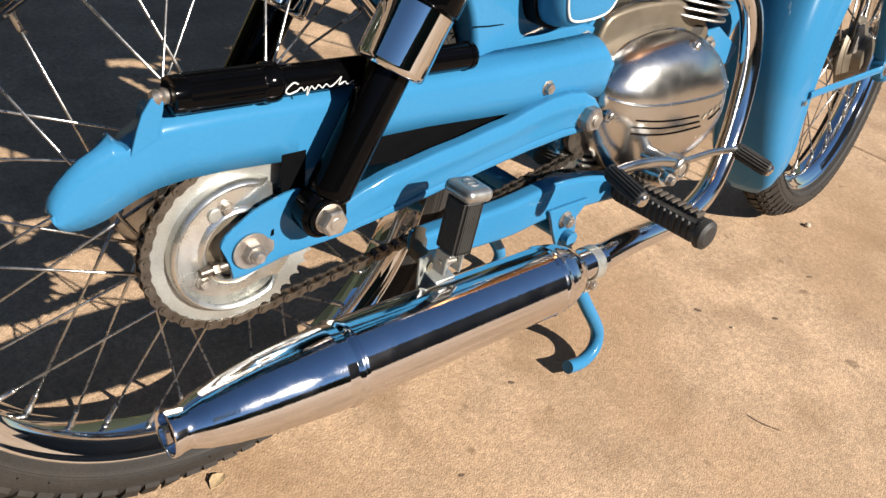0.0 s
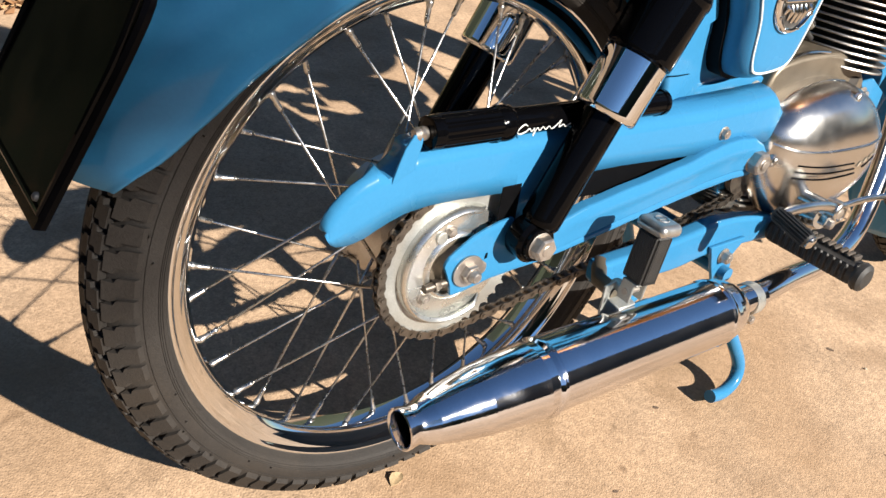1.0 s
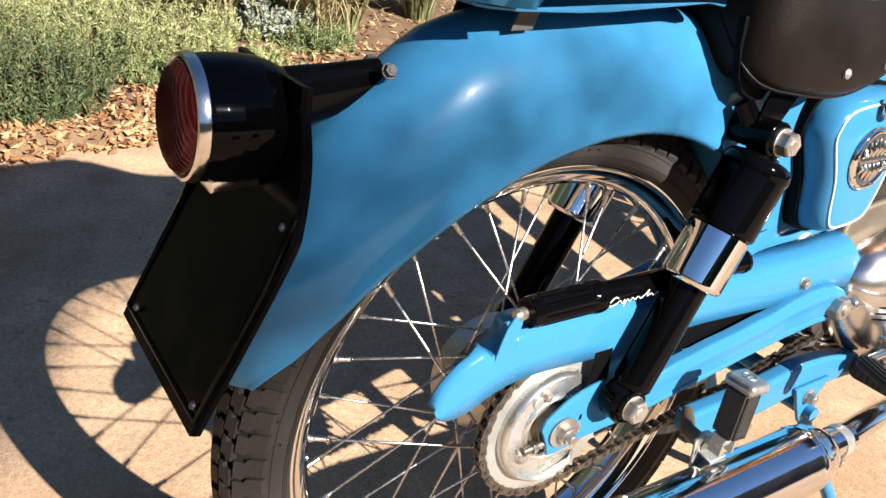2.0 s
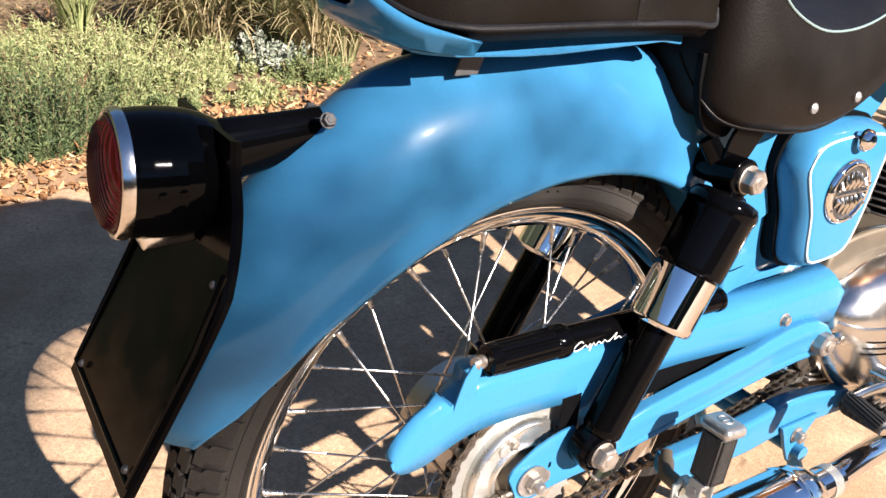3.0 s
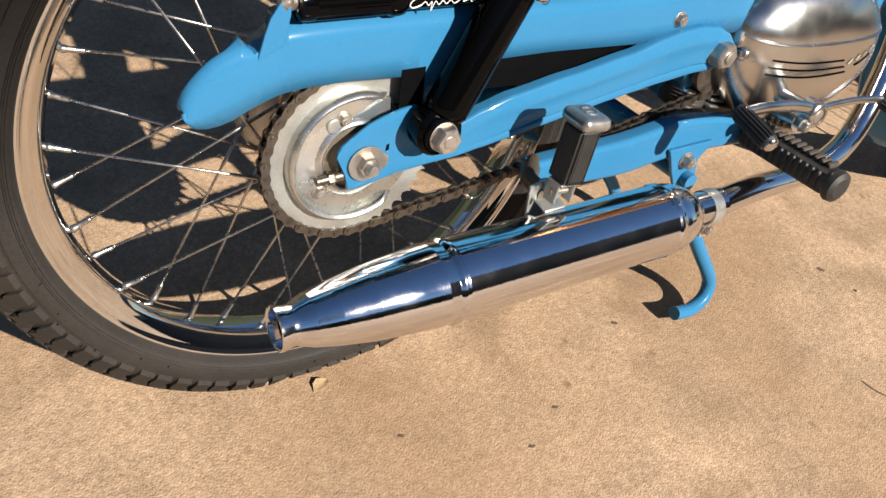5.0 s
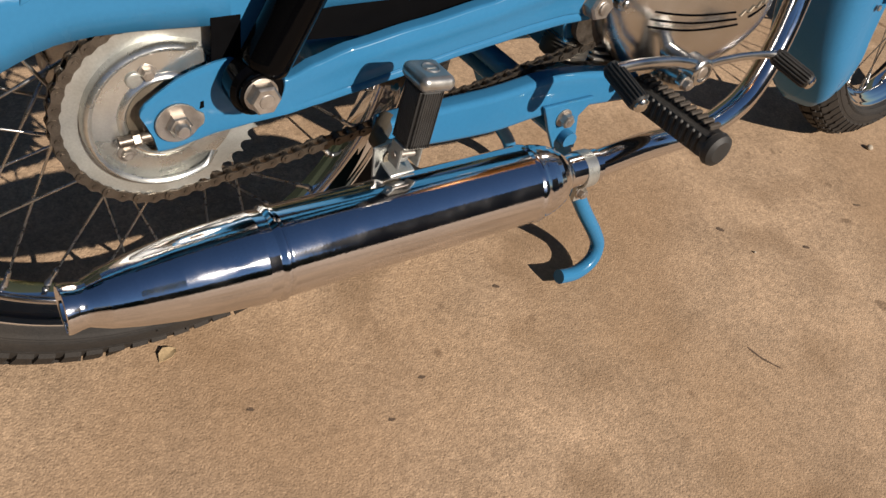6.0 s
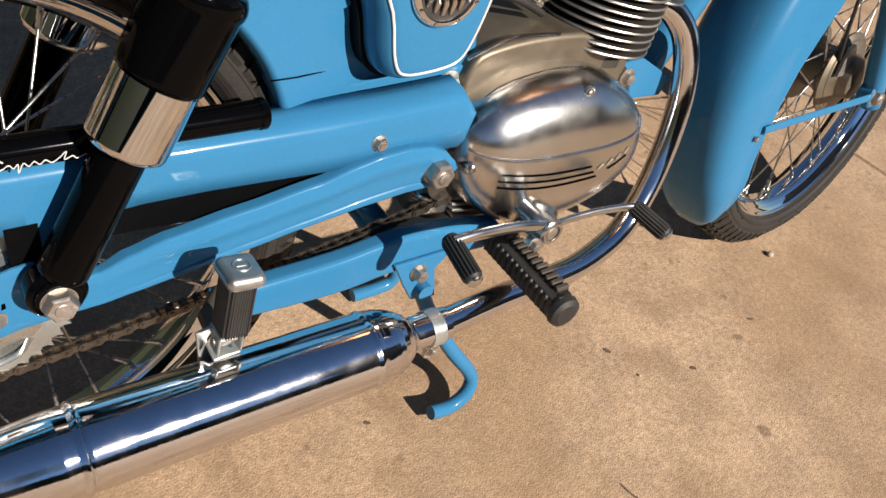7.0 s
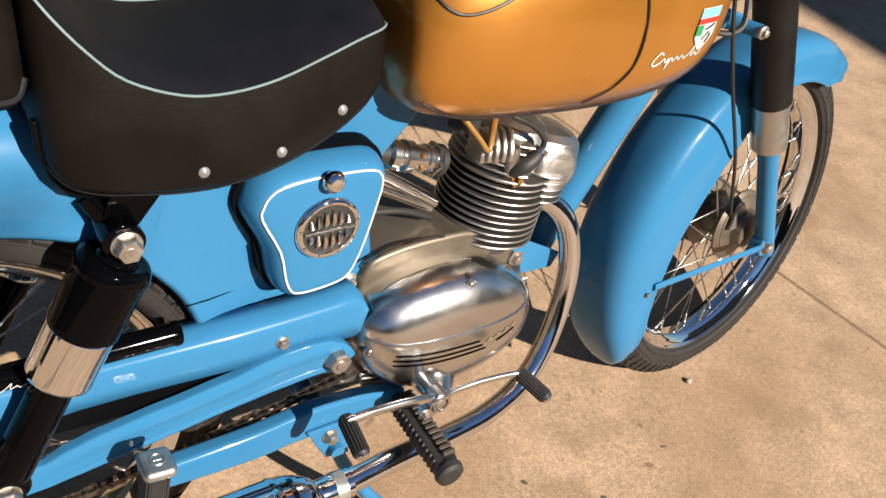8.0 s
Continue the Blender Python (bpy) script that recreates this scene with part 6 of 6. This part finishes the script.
for k in range(5200):
    x, y = rnd.uniform(-1.4, 1.5), rnd.uniform(2.15, 3.8)
    w = Vector((rnd.gauss(0, 1), rnd.gauss(0, 0.6), rnd.gauss(0.1, 0.25))).normalized()
    s = w.cross(Vector((0, 0, 1))).normalized()
    blade(tv, tf, Vector((x, y, 0.05 + rnd.uniform(0, 0.05))), w, s, rnd.uniform(0.05, 0.16), rnd.uniform(0.002, 0.005), 0.1)
thatch = quick("straw_thatch", tv, tf, STRAW, None)
tagged(thatch, "pale dry straw lying over the bed", "straw", kind="stuff")

for x, y, rx, ry, h, n, m, lab in (
    (-0.44, 1.55, 0.2, 0.17, 0.23, 330, SAGE_SHADED, "low feathery green shrub in the bed, coloured darker for shade"),
    (-0.5, 1.41, 0.14, 0.07, 0.12, 150, SAGE_SHADED, "low feathery green shrub in the bed, coloured darker for shade"),
    (-0.3, 1.425, 0.14, 0.07, 0.1, 150, SAGE_SHADED, "low feathery green shrub in the bed, coloured darker for shade"),
    (-0.26, 1.5, 0.15, 0.11, 0.2, 260, SAGE_SHADED, "low feathery green shrub in the bed, coloured darker for shade"),
    (-0.14, 1.66, 0.18, 0.14, 0.21, 260, SAGE, "low feathery grey-green shrub in the bed"),
    (-0.75, 1.7, 0.26, 0.24, 0.3, 260, SAGE_SHADED, "low feathery green shrub in the bed, coloured darker for shade"),
    (-0.32, 1.86, 0.2, 0.15, 0.2, 220, SAGE, "low feathery grey-green shrub in the bed"),
    (0.04, 1.6, 0.12, 0.08, 0.09, 150, SAGE, "low feathery grey-green shrub in the bed"),
    (0.1, 1.8, 0.19, 0.14, 0.15, 270, LIME, "spreading yellow-green ground cover in the sun"),
    (0.0, 2.02, 0.22, 0.16, 0.19, 280, LIME, "spreading yellow-green ground cover in the sun"),
    (0.27, 1.92, 0.15, 0.1, 0.1, 160, LIME, "spreading yellow-green ground cover in the sun"),
    (0.3, 1.66, 0.11, 0.07, 0.07, 120, LIME, "spreading yellow-green ground cover in the sun"),
    (0.54, 1.8, 0.14, 0.1, 0.1, 200, SAGE, "low feathery grey-green shrub in the bed"),
    (-0.2, 2.25, 0.24, 0.14, 0.12, 180, LIME, "spreading yellow-green ground cover in the sun"),
    (-0.6, 2.2, 0.3, 0.18, 0.15, 180, SAGE, "low feathery grey-green shrub in the bed"),
):
    shrub((x, y, 0.03), rx, ry, h, n, m, lab)
shrub((0.47, 1.95, 0.03), 0.15, 0.1, 0.12, 90, PALE, "small silver-leaved plant beside the grass", (0.026, 0.011))
for x, y, r, h, n, m, lab in (
    (0.36, 2.2, 0.16, 0.42, 330, REED, "tall green and straw ornamental grass clump"),
    (0.52, 2.1, 0.16, 0.46, 420, REED, "tall green and straw ornamental grass clump"),
    (0.72, 2.02, 0.16, 0.5, 420, REED, "tall green and straw ornamental grass clump"),
    (0.3, 2.12, 0.2, 0.36, 170, STRAW, "arching dry straw grass clump"),
    (0.6, 1.96, 0.2, 0.4, 170, STRAW, "arching dry straw grass clump"),
    (0.24, 2.34, 0.2, 0.4, 260, STRAW, "arching dry straw grass clump"),
    (0.46, 2.3, 0.2, 0.45, 260, STRAW, "arching dry straw grass clump"),
    (0.8, 2.3, 0.2, 0.55, 320, STRAW, "arching dry straw grass clump"),
    (-0.06, 2.3, 0.07, 0.4, 120, LIME, "upright yellow-green grass tuft"),
    (1.05, 2.1, 0.18, 0.55, 320, REED, "tall green and straw ornamental grass clump"),
):
    grass_clump((x, y, 0.03), r, h, n, m, lab, (-0.4, -0.25))

# ---- unseen tree added beside the driveway, its bough throws dappled shade on the tail of the motorcycle ----
BARK = mat("grey_bark", (0.12, 0.09, 0.065), 0.9, vary=0.3, scale=20, bump=0.8, bump_scale=60)
CANOPY = leaf_mat("canopy_leaves", (0.03, 0.06, 0.02), (0.06, 0.1, 0.03), (0.1, 0.14, 0.05), 0.5, 0.2)


def tree(base, height):
    ob = thing("tree", "added unseen tree with a long bough that shades the motorcycle tail", "tree", Matrix.Translation(base))
    b = Vector(base)
    trunk = [Vector((0, 0, -0.05)), Vector((0.04, 0.02, 1.0)), Vector((-0.02, 0.05, 2.2)), Vector((0.05, 0.02, 3.4)), Vector((0.02, 0.0, height))]
    pts = spline(trunk, 5)
    part("trunk", tube(pts, [0.09 - 0.075 * k / (len(pts) - 1) for k in range(len(pts))], 12), BARK, ob)
    verts, faces = [], []

    def spray(c, radius, count, size):
        for _ in range(count):
            p = c + rand_dir() * radius * rnd.random() ** 0.4
            w = rand_dir(-0.3)
            blade(verts, faces, p, w, w.cross(rand_dir()).normalized(), size * rnd.uniform(0.7, 1.3), size * rnd.uniform(0.45, 0.65), 0.2)

    # the long bough ends in sprays placed between the sun and the rear mudguard and lamp
    tips = []
    for x, z, r in ((0.1, 0.64, 0.06), (0.03, 0.66, 0.075), (-0.06, 0.66, 0.1), (-0.14, 0.63, 0.115), (-0.21, 0.57, 0.115), (-0.265, 0.475, 0.105), (-0.31, 0.4, 0.09), (-0.28, 0.685, 0.085), (-0.272, 0.685, 0.07)):
        tips.append((Vector((x, -0.08, z)) + sun_way * rnd.uniform(6.6, 7.2) - b, r))
    root = Vector((0.0, 0.03, 3.2))
    for tip, r in tips:
        way = spline([root, root.lerp(tip, 0.4) + Vector((0, 0, 0.18)), root.lerp(tip, 0.8) + Vector((0, 0, 0.1)), tip], 6)
        part("bough", tube(way, [0.022 - 0.019 * k / (len(way) - 1) for k in range(len(way))], 8), BARK, ob)
        spray(tip, r, int(9500 * r * r), 0.03)
    for k in range(26):
        a, h = rnd.uniform(0, 2 * math.pi), rnd.uniform(3.2, height + 0.5)
        c = Vector((rnd.uniform(0.1, 0.75) * math.cos(a), rnd.uniform(0.1, 0.75) * math.sin(a), h))
        limb = Vector((0.03, 0.02, max(2.6, h - 0.7)))
        part("limb", tube([limb, limb.lerp(c, 0.6) + Vector((0, 0, 0.08)), c], [0.018, 0.01, 0.004], 7), BARK, ob)
        spray(c, rnd.uniform(0.25, 0.4), 110, 0.06)
    quick("crown", verts, faces, CANOPY, ob)
    return ob


tree((-0.6, -6.2, 0.0), 4.9)

# ---- small things on the concrete ----
TANLEAF = mat("tan_leaf", (0.36, 0.2592, 0.144), 0.7, vary=0.3, scale=120)
def dry_leaf(at, turn, size):
    bm = bmesh.new()
    out = [(0, 0), (0.25, 0.28), (0.55, 0.34), (0.8, 0.2), (1.0, 0.0), (0.78, -0.22), (0.5, -0.3), (0.2, -0.2)]
    vs = [bm.verts.new((x * size, y * size, 0.003 * math.sin(x * 3) + 0.004 * abs(y))) for x, y in out]
    c = bm.verts.new((0.5 * size, 0, 0.0015))
    for a, b in zip(vs, vs[1:] + vs[:1]):
        bm.faces.new((a, b, c))
    ext = bmesh.ops.extrude_face_region(bm, geom=bm.faces[:])
    bmesh.ops.translate(bm, vec=(0, 0, 0.0008), verts=[v for v in ext["geom"] if isinstance(v, bmesh.types.BMVert)])
    ob = part("dry_leaf", bm, TANLEAF, None, weighted=False)
    ob.matrix_world = pose(at[0], at[1], 0.0002, 0, 0, turn)
    return tagged(ob, "curled dry brown leaf on the concrete", "leaf", "dry leaves on the concrete")


for x, y, a, s in ((-0.03, -0.066, 28, 0.023),):
    dry_leaf((x, y), a, s)
STAIN = mat("dark_smudge", (0.0936, 0.0612, 0.0396), 0.9, vary=0.5, scale=90, fine=700)


def smudge(pts, w):
    """A thin dark scuff that lies on the concrete."""
    bm = bmesh.new()
    row = [(bm.verts.new((p.x - w * f, p.y - w * f * 0.6, 0.0006)), bm.verts.new((p.x + w * f, p.y + w * f * 0.6, 0.0006))) for p, f in zip(spline(pts, 4), [0.3, 0.8, 1.0, 0.7, 1.0, 0.9, 0.5, 0.8, 0.2])]
    for a, b in zip(row, row[1:]):
        bm.faces.new((a[0], a[1], b[1], b[0]))
    ob = part("ground_scuff", bm, STAIN, None, weighted=False)
    return tagged(ob, "short dark scuff mark on the concrete", "scuff mark", "scuffs on the concrete")


smudge([(0.607, -0.302, 0), (0.613, -0.323, 0), (0.626, -0.344, 0)], 0.0013)
smudge([(0.722, -0.128, 0), (0.725, -0.133, 0), (0.728, -0.137, 0)], 0.003)
smudge([(0.826, -0.203, 0), (0.83, -0.206, 0), (0.833, -0.209, 0)], 0.0028)
smudge([(0.356, -0.103, 0), (0.359, -0.106, 0), (0.362, -0.108, 0)], 0.0024)
smudge([(0.986, -0.168, 0), (0.991, -0.171, 0), (0.997, -0.173, 0)], 0.002)
smudge([(0.208, -0.183, 0), (0.211, -0.185, 0), (0.214, -0.186, 0)], 0.0022)
smudge([(0.03, -0.15, 0), (0.033, -0.152, 0), (0.035, -0.154, 0)], 0.002)
smudge([(0.154, -0.216, 0), (0.157, -0.218, 0), (0.16, -0.219, 0)], 0.002)
PEBBLE = mat("pale_pebble", (0.36, 0.3024, 0.2304), 0.8, vary=0.3, scale=200, bump=0.3)


def pebble(at, r):
    bm = bmesh.new()
    bmesh.ops.create_icosphere(bm, subdivisions=2, radius=r)
    for v in bm.verts:
        v.co *= 1 + 0.3 * noise.noise(v.co * (0.7 / r) + Vector(at + (0,)))
        v.co.z *= 0.7
    low = min(v.co.z for v in bm.verts)
    ob = part("pebble", bm, PEBBLE, None, weighted=False)
    ob.matrix_world = Matrix.Translation((at[0], at[1], -low * 0.9))
    return tagged(ob, "small pale pebble lying on the concrete", "pebble", "pebbles on the concrete")


for x, y, r in ((1.138, -0.079, 0.0062), (0.742, -0.185, 0.0022)):
    pebble((x, y), r)

# ---- unseen plain walls added behind the camera: close the place, darken reflections, cast shade ----
HEDGE = mat("dark_hedge", (0.018, 0.0252, 0.0108), 0.9, vary=0.6, scale=3, fine=25, bump=1.0, bump_scale=12)
STUCCO = mat("shaded_stucco", (0.1296, 0.1152, 0.1008), 0.9, vary=0.15, scale=2, fine=40, bump=0.3, bump_scale=40)
for nm, m4, size, mt, lab in (
    ("wall_south", pose(-8, -17, 2.5), (70, 0.6, 5.0), HEDGE, "added dark hedge wall behind the driveway, out of view"),
    ("wall_west", pose(-9, 0, 2.5), (0.6, 60, 5.0), HEDGE, "added dark hedge wall beside the driveway, out of view"),
    ("wall_bed_end", pose(-1.35, 6.6, 1.0), (0.6, 10.4, 2.0), HEDGE, "added unseen dark hedge wall that darkens reflections"),
    ("wall_north", pose(0, 9, 2.5), (60, 0.6, 5.0), HEDGE, "added dark hedge wall beyond the bed, out of view"),
    ("wall_east", pose(13.55, -11.4, 4.0), (14.0, 4.0, 8.0), STUCCO, "added unseen stucco block that casts shade on the driveway"),
):
    w = part(nm, box(size, m4, 0.05), mt, None, weighted=False)
    tagged(w, lab, "wall", kind="structure")
